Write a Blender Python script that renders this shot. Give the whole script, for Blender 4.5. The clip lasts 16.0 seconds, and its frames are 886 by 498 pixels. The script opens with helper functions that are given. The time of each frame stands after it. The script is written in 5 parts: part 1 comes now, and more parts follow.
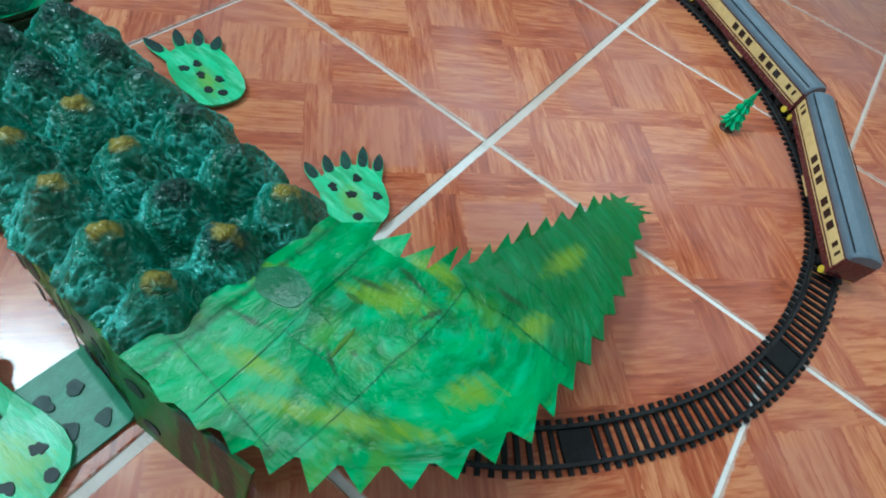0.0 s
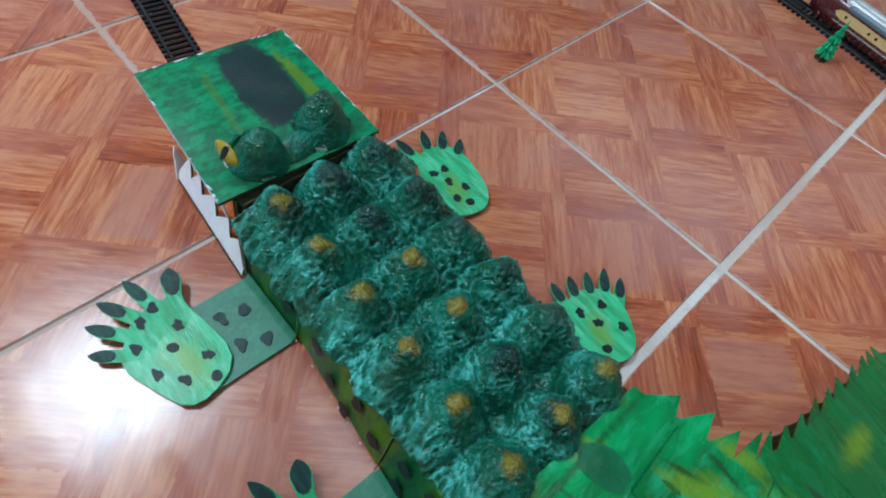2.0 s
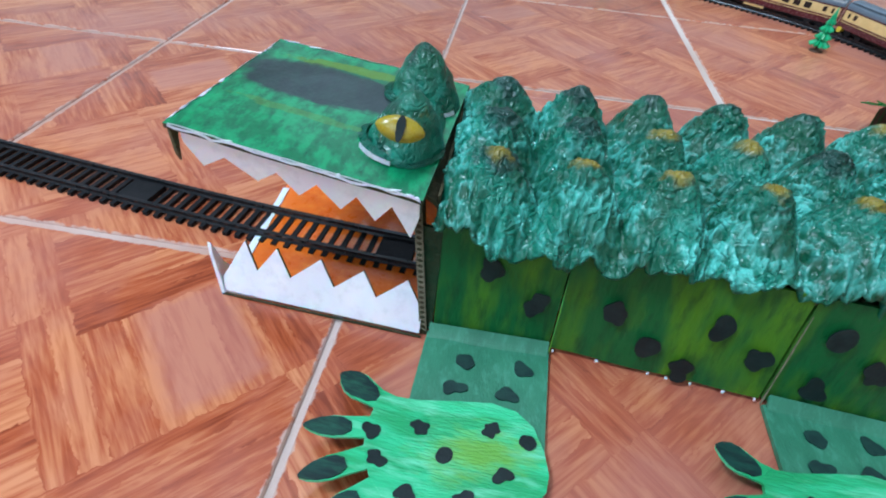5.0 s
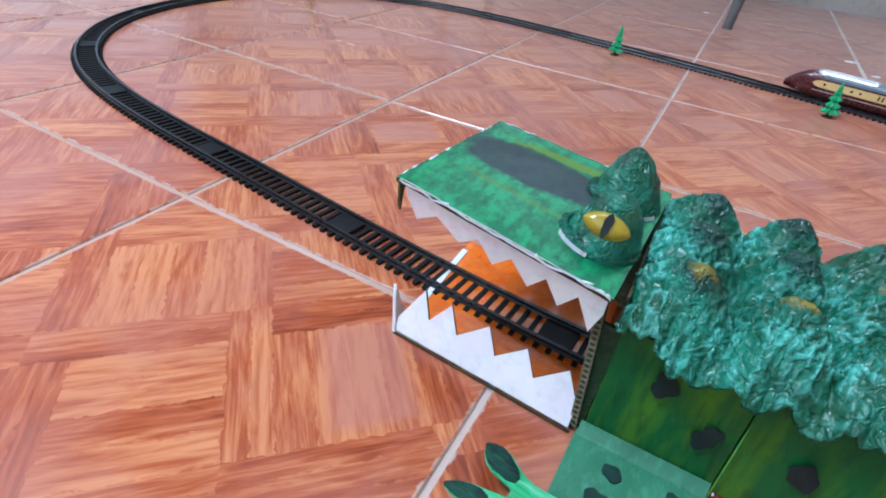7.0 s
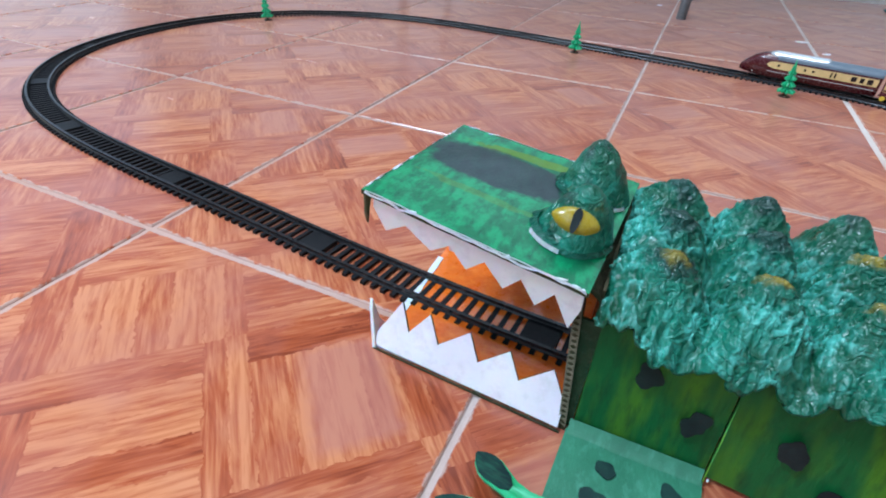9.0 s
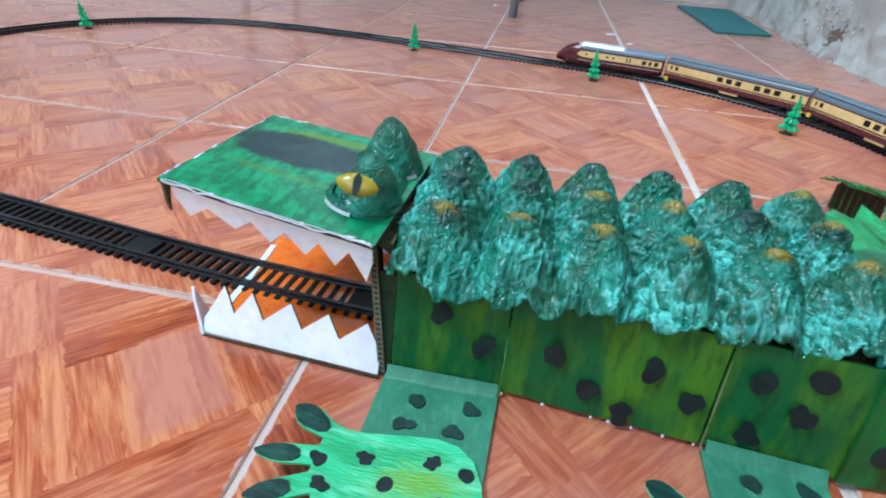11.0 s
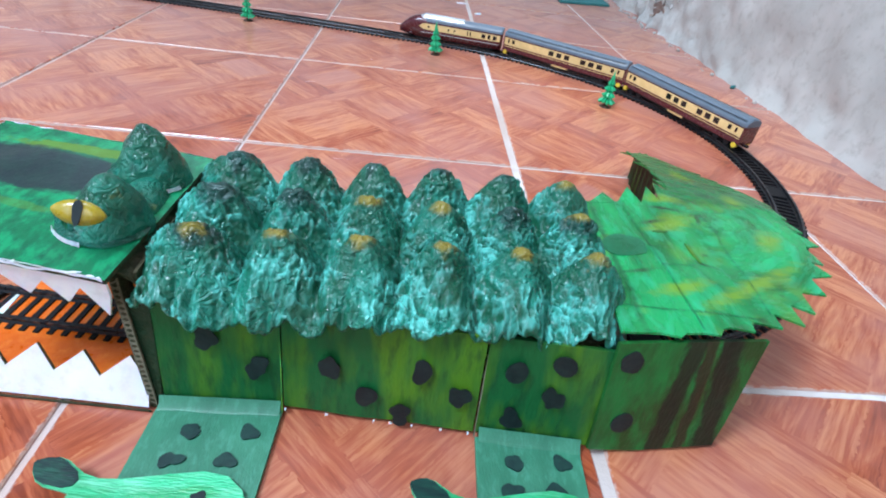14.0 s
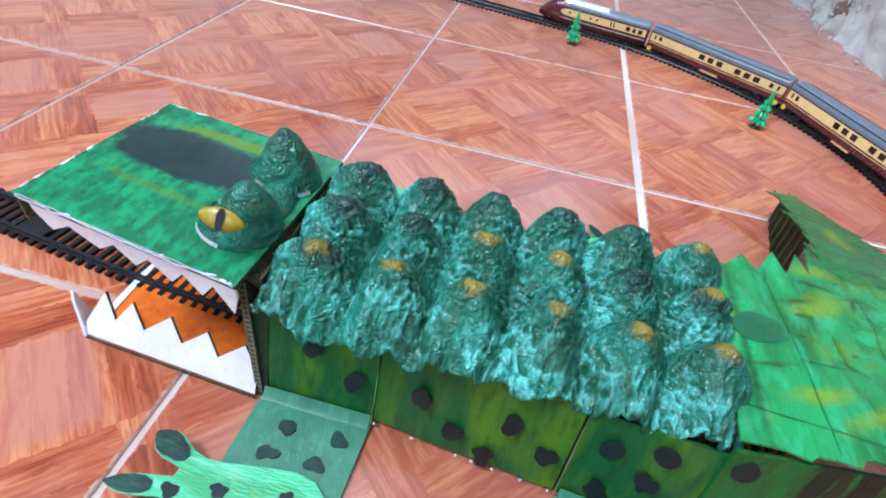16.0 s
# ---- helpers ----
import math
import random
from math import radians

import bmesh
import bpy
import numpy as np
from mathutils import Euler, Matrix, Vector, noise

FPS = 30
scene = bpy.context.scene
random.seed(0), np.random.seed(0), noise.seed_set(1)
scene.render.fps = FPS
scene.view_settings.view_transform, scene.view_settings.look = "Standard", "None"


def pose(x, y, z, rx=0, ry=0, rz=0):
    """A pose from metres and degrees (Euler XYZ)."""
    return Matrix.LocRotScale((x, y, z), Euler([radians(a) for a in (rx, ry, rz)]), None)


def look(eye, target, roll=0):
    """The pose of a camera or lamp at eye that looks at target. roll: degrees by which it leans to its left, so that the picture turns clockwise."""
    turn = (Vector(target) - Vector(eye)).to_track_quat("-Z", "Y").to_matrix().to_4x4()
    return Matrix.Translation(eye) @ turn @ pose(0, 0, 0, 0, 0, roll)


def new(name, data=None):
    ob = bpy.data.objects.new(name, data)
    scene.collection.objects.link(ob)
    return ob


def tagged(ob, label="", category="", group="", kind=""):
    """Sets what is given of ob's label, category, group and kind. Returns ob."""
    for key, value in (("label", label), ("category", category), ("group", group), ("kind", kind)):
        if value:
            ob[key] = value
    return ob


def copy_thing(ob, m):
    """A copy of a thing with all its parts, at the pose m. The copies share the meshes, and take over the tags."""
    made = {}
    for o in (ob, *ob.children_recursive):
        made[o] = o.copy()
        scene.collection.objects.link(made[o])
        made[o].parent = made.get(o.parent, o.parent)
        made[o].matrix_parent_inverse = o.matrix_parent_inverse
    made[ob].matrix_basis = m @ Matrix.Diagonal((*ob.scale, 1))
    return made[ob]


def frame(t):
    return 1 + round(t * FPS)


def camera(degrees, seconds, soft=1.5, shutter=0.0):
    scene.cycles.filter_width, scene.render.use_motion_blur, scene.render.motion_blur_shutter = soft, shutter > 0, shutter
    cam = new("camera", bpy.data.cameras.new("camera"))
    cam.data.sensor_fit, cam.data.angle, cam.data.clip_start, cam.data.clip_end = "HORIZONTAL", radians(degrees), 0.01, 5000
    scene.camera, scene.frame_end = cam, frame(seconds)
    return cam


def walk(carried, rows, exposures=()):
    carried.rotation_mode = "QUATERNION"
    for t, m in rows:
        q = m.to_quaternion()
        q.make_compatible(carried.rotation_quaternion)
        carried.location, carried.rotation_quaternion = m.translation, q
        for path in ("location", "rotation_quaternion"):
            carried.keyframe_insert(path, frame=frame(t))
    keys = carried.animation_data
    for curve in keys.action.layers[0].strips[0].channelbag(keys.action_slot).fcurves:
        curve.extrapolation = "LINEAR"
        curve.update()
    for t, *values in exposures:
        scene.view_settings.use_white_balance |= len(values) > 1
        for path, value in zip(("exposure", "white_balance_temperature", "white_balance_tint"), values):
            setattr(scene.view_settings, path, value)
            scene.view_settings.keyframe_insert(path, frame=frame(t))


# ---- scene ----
cam = camera(82.5, 16.0, soft=1.95, shutter=0.3)
PATH = [
    (0, (0.498, -0.392, 0.388), (0.074, 0.652, -1.264), 19.5),
    (0.5, (0.464, -0.386, 0.404), (0.089, 0.61, -1.29), 22.6),
    (1, (0.413, -0.411, 0.416), (-0.165, 0.542, -1.245), 16.1),
    (1.5, (0.343, -0.449, 0.434), (-0.317, 0.393, -1.256), 12.9),
    (2, (0.309, -0.446, 0.428), (-0.334, 0.422, -1.255), 13.5),
    (2.5, (0.302, -0.444, 0.434), (-0.359, 0.465, -1.22), 11.8),
    (3, (0.294, -0.448, 0.459), (-0.321, 0.468, -1.21), 10.3),
    (3.5, (0.281, -0.495, 0.452), (-0.337, 0.531, -1.15), 11.5),
    (3.7, (0.241, -0.524, 0.415), (-0.287, 0.59, -1.159), 5.4),
    (5.8, (0.068, -0.604, 0.253), (0.034, 0.949, -1.007), 8.1),
    (6, (0.064, -0.607, 0.258), (-0.089, 0.938, -1.002), 7.3),
    (6.5, (0.059, -0.605, 0.269), (-0.484, 0.887, -0.947), 5.6),
    (7, (0.057, -0.608, 0.27), (-0.641, 0.851, -0.906), 6.7),
    (7.5, (0.06, -0.602, 0.271), (-0.657, 0.847, -0.907), 4.6),
    (8, (0.059, -0.601, 0.269), (-0.649, 0.857, -0.903), 3.8),
    (8.2, (0.059, -0.601, 0.27), (-0.641, 0.862, -0.9), 3.6),
    (10.3, (0.094, -0.609, 0.261), (-0.338, 0.997, -0.85), 3.2),
    (10.5, (0.105, -0.612, 0.261), (-0.274, 1.001, -0.86), 3.5),
    (11, (0.128, -0.624, 0.269), (-0.121, 1.023, -0.839), 4.1),
    (11.5, (0.134, -0.626, 0.272), (-0.047, 1.026, -0.84), 4.3),
    (12, (0.133, -0.627, 0.277), (-0.036, 1.017, -0.85), 4.9),
    (12.5, (0.163, -0.626, 0.28), (0.165, 1.03, -0.842), 6.4),
    (13, (0.193, -0.621, 0.283), (0.342, 1.019, -0.852), 7.5),
    (13.5, (0.204, -0.61, 0.295), (0.371, 1.007, -0.871), 7.5),
    (14, (0.205, -0.596, 0.296), (0.377, 1.007, -0.887), 8.1),
    (14.5, (0.205, -0.579, 0.293), (0.298, 1.014, -0.913), 8.2),
    (15, (0.203, -0.564, 0.294), (0.15, 0.99, -0.965), 7.9),
    (15.5, (0.195, -0.559, 0.308), (0.059, 0.946, -1.002), 9.8),
    (16, (0.183, -0.56, 0.325), (0.021, 0.926, -1.004), 10.1),
]
EXPOSURES = [(0.0, -0.17, 6480, -10), (1.0, -0.28, 6540, -4), (2.0, -0.57, 6600, 1), (3.0, -0.37, 6550, 3), (3.7, -0.57, 6550, 5), (5.8, 0.24, 6450, 9), (6.4, 0.10, 6500, 10), (7.0, 0.0, 6500, 11), (8.2, 0.0, 6500, 11), (10.3, 0.10, 6430, 5), (13.5, 0.36, 6500, 11), (16.0, 0.32, 6550, 16)]
walk(cam, [(t, look(eye, target, roll)) for t, eye, target, roll in PATH], EXPOSURES)

# ---- light ----
world = bpy.data.worlds.new("sky")
scene.world = world
world.use_nodes = True
wn = world.node_tree
sky = wn.nodes.new("ShaderNodeTexSky")
sky.sky_type = "NISHITA"
sky.sun_disc = False
sky.sun_elevation, sky.sun_rotation = radians(50), radians(-105)
wn.nodes["Background"].inputs["Strength"].default_value = 0.12
wn.links.new(sky.outputs["Color"], wn.nodes["Background"].inputs["Color"])

sun_data = bpy.data.lights.new("sun", "SUN")
sun_data.energy, sun_data.angle, sun_data.color = 1.25, radians(14), (1.0, 0.96, 0.9)
sun = new("sun", sun_data)
sun.matrix_basis = look((-1.5, -0.6, 5.0), (0.0, -0.2, 0.0))


def area_lamp(name, eye, target, width, height, watts, colour):
    data = bpy.data.lights.new(name, "AREA")
    data.shape, data.size, data.size_y, data.energy, data.color = "RECTANGLE", width, height, watts, colour
    ob = new(name, data)
    ob.matrix_basis = look(eye, target)
    return ob


# daylight through the roof openings; the west, south and north lamps are added fill
area_lamp("roof_daylight", (-1.35, -0.95, 2.62), (-1.35, -0.95, 0.0), 0.75, 0.75, 104, (0.66, 0.86, 1.10))
area_lamp("west_fill", (-3.02, 0.35, 1.1), (0.0, 0.35, 1.0), 2.6, 2.0, 3, (0.66, 0.86, 1.10))
area_lamp("skylight_daylight", (-0.20, 0.10, 2.62), (-0.20, 0.10, 0.0), 0.78, 0.78, 18, (0.70, 0.87, 1.08))
area_lamp("south_fill", (-0.6, -2.32, 1.55), (-0.6, 0.0, 0.9), 2.0, 1.3, 22, (0.67, 0.86, 1.10))
area_lamp("north_fill", (-0.10, 2.04, 1.75), (-0.10, 0.0, 0.7), 1.7, 1.0, 12, (0.66, 0.86, 1.10))

# ---- materials ----


def node(tree, kind, **values):
    n = tree.nodes.new(kind)
    for key, value in values.items():
        if key == "op":
            n.operation = value
        elif isinstance(value, bpy.types.NodeSocket):
            tree.links.new(value, n.inputs[key.replace("_", " ")])
        else:
            n.inputs[key.replace("_", " ")].default_value = value
    return n


def calc(tree, op, a, b=0.0, c=0.0):
    n = tree.nodes.new("ShaderNodeMath")
    n.operation = op
    for slot, value in zip(n.inputs, (a, b, c)):
        if isinstance(value, bpy.types.NodeSocket):
            tree.links.new(value, slot)
        else:
            slot.default_value = value
    return n.outputs[0]


def blend(tree, fac, a, b):
    n = tree.nodes.new("ShaderNodeMix")
    n.data_type = "RGBA"
    for slot, value in ((n.inputs[0], fac), (n.inputs[6], a), (n.inputs[7], b)):
        if isinstance(value, bpy.types.NodeSocket):
            tree.links.new(value, slot)
        elif isinstance(value, tuple):
            slot.default_value = (*value, 1)
        else:
            slot.default_value = value
    return n.outputs[2]


def ramp(tree, fac, lo, hi):
    n = tree.nodes.new("ShaderNodeMapRange")
    tree.links.new(fac, n.inputs[0])
    n.inputs[1].default_value, n.inputs[2].default_value = lo, hi
    return n.outputs[0]


def surface(name, base, second, third=None, big=14.0, fine=120.0, rough=0.5, bump=0.25, bump_scale=300.0,
            metallic=0.0, coat=0.0, stretch=(1, 1, 1), lo=0.4, hi=0.62, shift=0.12, rough_var=0.12, spec=0.5, streak=0.75):
    """A painted or moulded surface: two tones in large patches, a third in fine streaks, bump and uneven gloss."""
    m = bpy.data.materials.new(name)
    m.use_nodes = True
    t = m.node_tree
    p = t.nodes["Principled BSDF"]
    where = node(t, "ShaderNodeTexCoord").outputs["Object"]
    stretched = node(t, "ShaderNodeMapping", Vector=where, Scale=stretch).outputs[0]
    n1 = node(t, "ShaderNodeTexNoise", Vector=stretched, Scale=big, Detail=3.0, Roughness=0.6).outputs["Fac"]
    n2 = node(t, "ShaderNodeTexNoise", Vector=stretched, Scale=fine, Detail=4.0, Roughness=0.65).outputs["Fac"]
    colour = blend(t, ramp(t, n1, lo, hi), base, second)
    colour = blend(t, calc(t, "MULTIPLY", ramp(t, n2, 0.5, 0.75), streak), colour, third or tuple(0.6 * v for v in base))
    hue = t.nodes.new("ShaderNodeHueSaturation")
    t.links.new(colour, hue.inputs["Color"])
    info = node(t, "ShaderNodeObjectInfo").outputs["Random"]
    t.links.new(calc(t, "MULTIPLY_ADD", info, shift, 1.0 - shift / 2), hue.inputs["Value"])
    t.links.new(hue.outputs[0], p.inputs["Base Color"])
    t.links.new(calc(t, "MULTIPLY_ADD", n2, rough_var * 2, rough - rough_var), p.inputs["Roughness"])
    p.inputs["Metallic"].default_value = metallic
    p.inputs["Specular IOR Level"].default_value = spec
    p.inputs["Coat Weight"].default_value = coat
    p.inputs["Coat Roughness"].default_value = 0.12
    if bump:
        n3 = node(t, "ShaderNodeTexNoise", Vector=stretched, Scale=bump_scale, Detail=3.0).outputs["Fac"]
        b = node(t, "ShaderNodeBump", Strength=bump, Distance=0.002, Height=n3)
        t.links.new(b.outputs[0], p.inputs["Normal"])
    return m


TILE = 0.348


def parquet_tile():
    """A glazed floor tile printed with diagonal wooden parquet: square panels framed by strips."""
    m = bpy.data.materials.new("parquet_printed_tile")
    m.use_nodes = True
    t = m.node_tree
    p = t.nodes["Principled BSDF"]
    where = node(t, "ShaderNodeTexCoord").outputs["Object"]
    place = node(t, "ShaderNodeNewGeometry").outputs["Position"]
    rnd = node(t, "ShaderNodeObjectInfo").outputs["Random"]
    sep = node(t, "ShaderNodeSeparateXYZ", Vector=where)
    k = 1.0 / (TILE * 0.5)
    a = calc(t, "MULTIPLY", calc(t, "ADD", sep.outputs[0], sep.outputs[1]), k)
    b = calc(t, "MULTIPLY", calc(t, "SUBTRACT", sep.outputs[0], sep.outputs[1]), k)
    # a printed picture: its edges are a little soft and uneven
    soft = node(t, "ShaderNodeTexNoise", Vector=where, Scale=150.0, Detail=2.0)
    soft = node(t, "ShaderNodeSeparateColor", Color=soft.outputs["Color"])
    true_a, true_b = calc(t, "ADD", a, 10.6), calc(t, "ADD", b, 10.6)
    a = calc(t, "ADD", a, calc(t, "MULTIPLY_ADD", soft.outputs[0], 0.06, 10.57))
    b = calc(t, "ADD", b, calc(t, "MULTIPLY_ADD", soft.outputs[1], 0.06, 10.57))
    fa, fb, ia, ib = calc(t, "FRACT", a), calc(t, "FRACT", b), calc(t, "FLOOR", a), calc(t, "FLOOR", b)
    strip_a, strip_b = calc(t, "LESS_THAN", fa, 0.24), calc(t, "LESS_THAN", fb, 0.24)
    parity = calc(t, "MODULO", calc(t, "ADD", ia, ib), 2.0)
    # strips weave over and under each other
    over = calc(t, "MULTIPLY", strip_a, strip_b)
    sa = calc(t, "MAXIMUM", calc(t, "SUBTRACT", strip_a, over), calc(t, "MULTIPLY", over, parity))
    sb = calc(t, "MAXIMUM", calc(t, "SUBTRACT", strip_b, over), calc(t, "MULTIPLY", over, calc(t, "SUBTRACT", 1.0, parity)))
    panel = calc(t, "SUBTRACT", 1.0, calc(t, "MAXIMUM", sa, sb))
    grain = calc(t, "ADD", sa, calc(t, "MULTIPLY", panel, parity))
    inv = calc(t, "SUBTRACT", 1.0, grain)
    across = calc(t, "ADD", calc(t, "MULTIPLY", true_a, grain), calc(t, "MULTIPLY", true_b, inv))
    along = calc(t, "ADD", calc(t, "MULTIPLY", true_b, grain), calc(t, "MULTIPLY", true_a, inv))
    inside = calc(t, "ADD", calc(t, "MULTIPLY", fa, grain), calc(t, "MULTIPLY", fb, inv))
    sway = node(t, "ShaderNodeTexNoise", Vector=where, Scale=30.0, Detail=1.0).outputs["Fac"]
    inside = calc(t, "ADD", inside, calc(t, "MULTIPLY_ADD", sway, 0.030, -0.015))
    # four staves to a panel, two to a strip
    slot = calc(t, "ADD", calc(t, "MULTIPLY", calc(t, "MULTIPLY", calc(t, "SUBTRACT", inside, 0.24), 5.27), panel),
                calc(t, "MULTIPLY", calc(t, "MULTIPLY", inside, 8.33), calc(t, "SUBTRACT", 1.0, panel)))
    stave = calc(t, "FLOOR", slot)
    key = node(t, "ShaderNodeCombineXYZ", X=calc(t, "ADD", ia, calc(t, "MULTIPLY", sa, 31.0)),
               Y=calc(t, "ADD", ib, calc(t, "MULTIPLY", sb, 17.0)), Z=stave).outputs[0]
    tone = node(t, "ShaderNodeTexWhiteNoise", Vector=key).outputs["Value"]
    # some panels keep one tone for all their staves
    whole = node(t, "ShaderNodeTexWhiteNoise", Vector=node(t, "ShaderNodeCombineXYZ", X=calc(t, "ADD", ia, calc(t, "MULTIPLY", sa, 13.0)), Y=calc(t, "ADD", ib, calc(t, "MULTIPLY", sb, 29.0)), Z=0.5).outputs[0])
    tone = calc(t, "ADD", calc(t, "MULTIPLY", tone, 0.55), calc(t, "MULTIPLY", whole.outputs["Value"], 0.45))
    flow = node(t, "ShaderNodeCombineXYZ", X=calc(t, "MULTIPLY", across, 9.0), Y=calc(t, "MULTIPLY", along, 1.7),
                Z=calc(t, "ADD", calc(t, "MULTIPLY", tone, 40.0), calc(t, "MULTIPLY", rnd, 0.6))).outputs[0]
    g = node(t, "ShaderNodeTexNoise", Vector=flow, Scale=1.0, Detail=3.0, Roughness=0.6, Distortion=1.1).outputs["Fac"]
    vein = node(t, "ShaderNodeCombineXYZ", X=calc(t, "MULTIPLY", across, 34.0), Y=calc(t, "MULTIPLY", along, 2.2), Z=calc(t, "MULTIPLY", tone, 40.0)).outputs[0]
    fine = node(t, "ShaderNodeTexNoise", Vector=vein, Scale=1.0, Detail=3.0, Roughness=0.65, Distortion=0.5).outputs["Fac"]
    shade = calc(t, "ADD", calc(t, "MULTIPLY", ramp(t, g, 0.28, 0.72), 0.40), calc(t, "MULTIPLY", tone, 0.42))
    shade = calc(t, "ADD", shade, calc(t, "MULTIPLY", ramp(t, fine, 0.36, 0.64), 0.31))
    shade = calc(t, "SUBTRACT", shade, calc(t, "MULTIPLY", calc(t, "SUBTRACT", 1.0, panel), 0.07))
    # the printed dark line between one stave and the next
    rim = ramp(t, calc(t, "ABSOLUTE", calc(t, "SUBTRACT", calc(t, "FRACT", slot), 0.5)), 0.455, 0.50)
    shade = calc(t, "SUBTRACT", shade, calc(t, "MULTIPLY", rim, 0.09))
    c = t.nodes.new("ShaderNodeValToRGB")
    t.links.new(shade, c.inputs[0])
    c.color_ramp.elements[0].position, c.color_ramp.elements[0].color = 0.14, (0.205, 0.034, 0.011, 1)
    c.color_ramp.elements[1].position, c.color_ramp.elements[1].color = 0.84, (0.60, 0.220, 0.098, 1)
    mid = c.color_ramp.elements.new(0.44)
    mid.color = (0.385, 0.080, 0.029, 1)
    # a rosy bloom printed on every tile; the cloud adds reflected pinkish haze as colour
    bloom = calc(t, "MULTIPLY", calc(t, "MULTIPLY", ramp(t, a, 11.44, 11.56), ramp(t, a, 11.98, 11.90)), calc(t, "MULTIPLY", ramp(t, b, 10.20, 10.28), ramp(t, b, 10.98, 10.90)))
    cloud = node(t, "ShaderNodeTexNoise", Vector=place, Scale=5.5, Detail=4.0, Roughness=0.6).outputs["Fac"]
    veil = calc(t, "MAXIMUM", calc(t, "MULTIPLY", ramp(t, cloud, 0.42, 0.64), 0.55), calc(t, "MULTIPLY", bloom, 0.6))
    rose = blend(t, veil, c.outputs[0], (0.42, 0.158, 0.128))
    # cement left on the tile's rim
    reach = calc(t, "SUBTRACT", TILE / 2 - 0.0036, calc(t, "MAXIMUM", calc(t, "ABSOLUTE", sep.outputs[0]), calc(t, "ABSOLUTE", sep.outputs[1])))
    crust = node(t, "ShaderNodeTexNoise", Vector=place, Scale=70.0, Detail=4.0, Roughness=0.7).outputs["Fac"]
    rim_mask = ramp(t, calc(t, "ADD", reach, calc(t, "MULTIPLY_ADD", crust, 0.011, -0.0050)), 0.0016, 0.0002)
    rose = blend(t, calc(t, "MULTIPLY", rim_mask, 0.8), rose, (0.52, 0.37, 0.31))
    t.links.new(rose, p.inputs["Base Color"])
    smear = node(t, "ShaderNodeTexNoise", Vector=node(t, "ShaderNodeMapping", Vector=place, Scale=(9, 40, 1), Rotation=(0, 0, 0.5)).outputs[0],
                 Scale=1.0, Detail=5.0).outputs["Fac"]
    t.links.new(calc(t, "MULTIPLY_ADD", smear, 0.24, 0.10), p.inputs["Roughness"])
    p.inputs["Specular IOR Level"].default_value = 0.55
    p.inputs["Sheen Weight"].default_value, p.inputs["Sheen Roughness"].default_value = 0.38, 0.36
    wave = node(t, "ShaderNodeTexNoise", Vector=place, Scale=26.0, Detail=2.0).outputs["Fac"]
    bump = node(t, "ShaderNodeBump", Strength=0.10, Distance=0.004, Height=calc(t, "ADD", wave, calc(t, "MULTIPLY", fine, 0.12)))
    t.links.new(bump.outputs[0], p.inputs["Normal"])
    return m


def egg_pulp():
    """Crumpled pulp under brushed paint; tips, dark rings and painted ridge highlights come from the mesh."""
    # the fine teal streaks are highlights put into the colour, too
    m = surface("painted_egg_pulp", (0.005, 0.105, 0.056), (0.011, 0.220, 0.146), (0.018, 0.33, 0.245), big=30, fine=62,
                rough=0.30, bump=0.0, coat=0.0, streak=0.6, spec=0.5, lo=0.42, hi=0.60)
    t = m.node_tree
    p = t.nodes["Principled BSDF"]
    where = node(t, "ShaderNodeTexCoord").outputs["Object"]
    old = p.inputs["Base Color"].links[0].from_socket
    attr = t.nodes.new("ShaderNodeAttribute")
    attr.attribute_name = "paint"
    sep = node(t, "ShaderNodeSeparateColor", Color=attr.outputs["Color"])
    rough_edge = node(t, "ShaderNodeTexNoise", Vector=where, Scale=110.0, Detail=3.0).outputs["Fac"]
    calm = ramp(t, node(t, "ShaderNodeTexNoise", Vector=where, Scale=26.0, Detail=2.5, Roughness=0.6).outputs["Fac"], 0.40, 0.58)
    mask = ramp(t, calc(t, "ADD", sep.outputs[0], calc(t, "MULTIPLY_ADD", rough_edge, 1.1, -0.55)), 0.36, 0.72)
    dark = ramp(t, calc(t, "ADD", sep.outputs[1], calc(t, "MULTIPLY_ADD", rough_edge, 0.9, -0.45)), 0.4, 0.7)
    glint = ramp(t, calc(t, "ADD", sep.outputs[2], calc(t, "MULTIPLY_ADD", rough_edge, 0.8, -0.40)), 0.40, 0.88)
    old = blend(t, calc(t, "MULTIPLY_ADD", calm, -0.75, 0.75), old, (0.004, 0.070, 0.032))
    # turquoise on the ridges stands in for gloss highlights
    old = blend(t, calc(t, "MULTIPLY", glint, calc(t, "MULTIPLY_ADD", calm, 0.58, 0.42)), old, (0.110, 0.57, 0.48))
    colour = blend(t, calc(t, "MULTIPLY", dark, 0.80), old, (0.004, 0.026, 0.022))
    colour = blend(t, calc(t, "MULTIPLY", mask, 0.85), colour, (0.27, 0.205, 0.024))
    t.links.new(colour, p.inputs["Base Color"])
    wrinkle = []
    for scale in (150.0, 290.0):
        n = node(t, "ShaderNodeTexNoise", Vector=where, Scale=scale, Detail=1.5, Distortion=0.8).outputs["Fac"]
        wrinkle.append(calc(t, "ABSOLUTE", calc(t, "SUBTRACT", n, 0.5)))
    height = calc(t, "MULTIPLY", calc(t, "ADD", calc(t, "MULTIPLY", wrinkle[0], 2.0), calc(t, "MULTIPLY", wrinkle[1], 0.6)), calc(t, "MULTIPLY_ADD", calm, 0.8, 0.3))
    t.links.new(node(t, "ShaderNodeBump", Strength=0.8, Distance=0.0035, Height=height).outputs[0], p.inputs["Normal"])
    return m


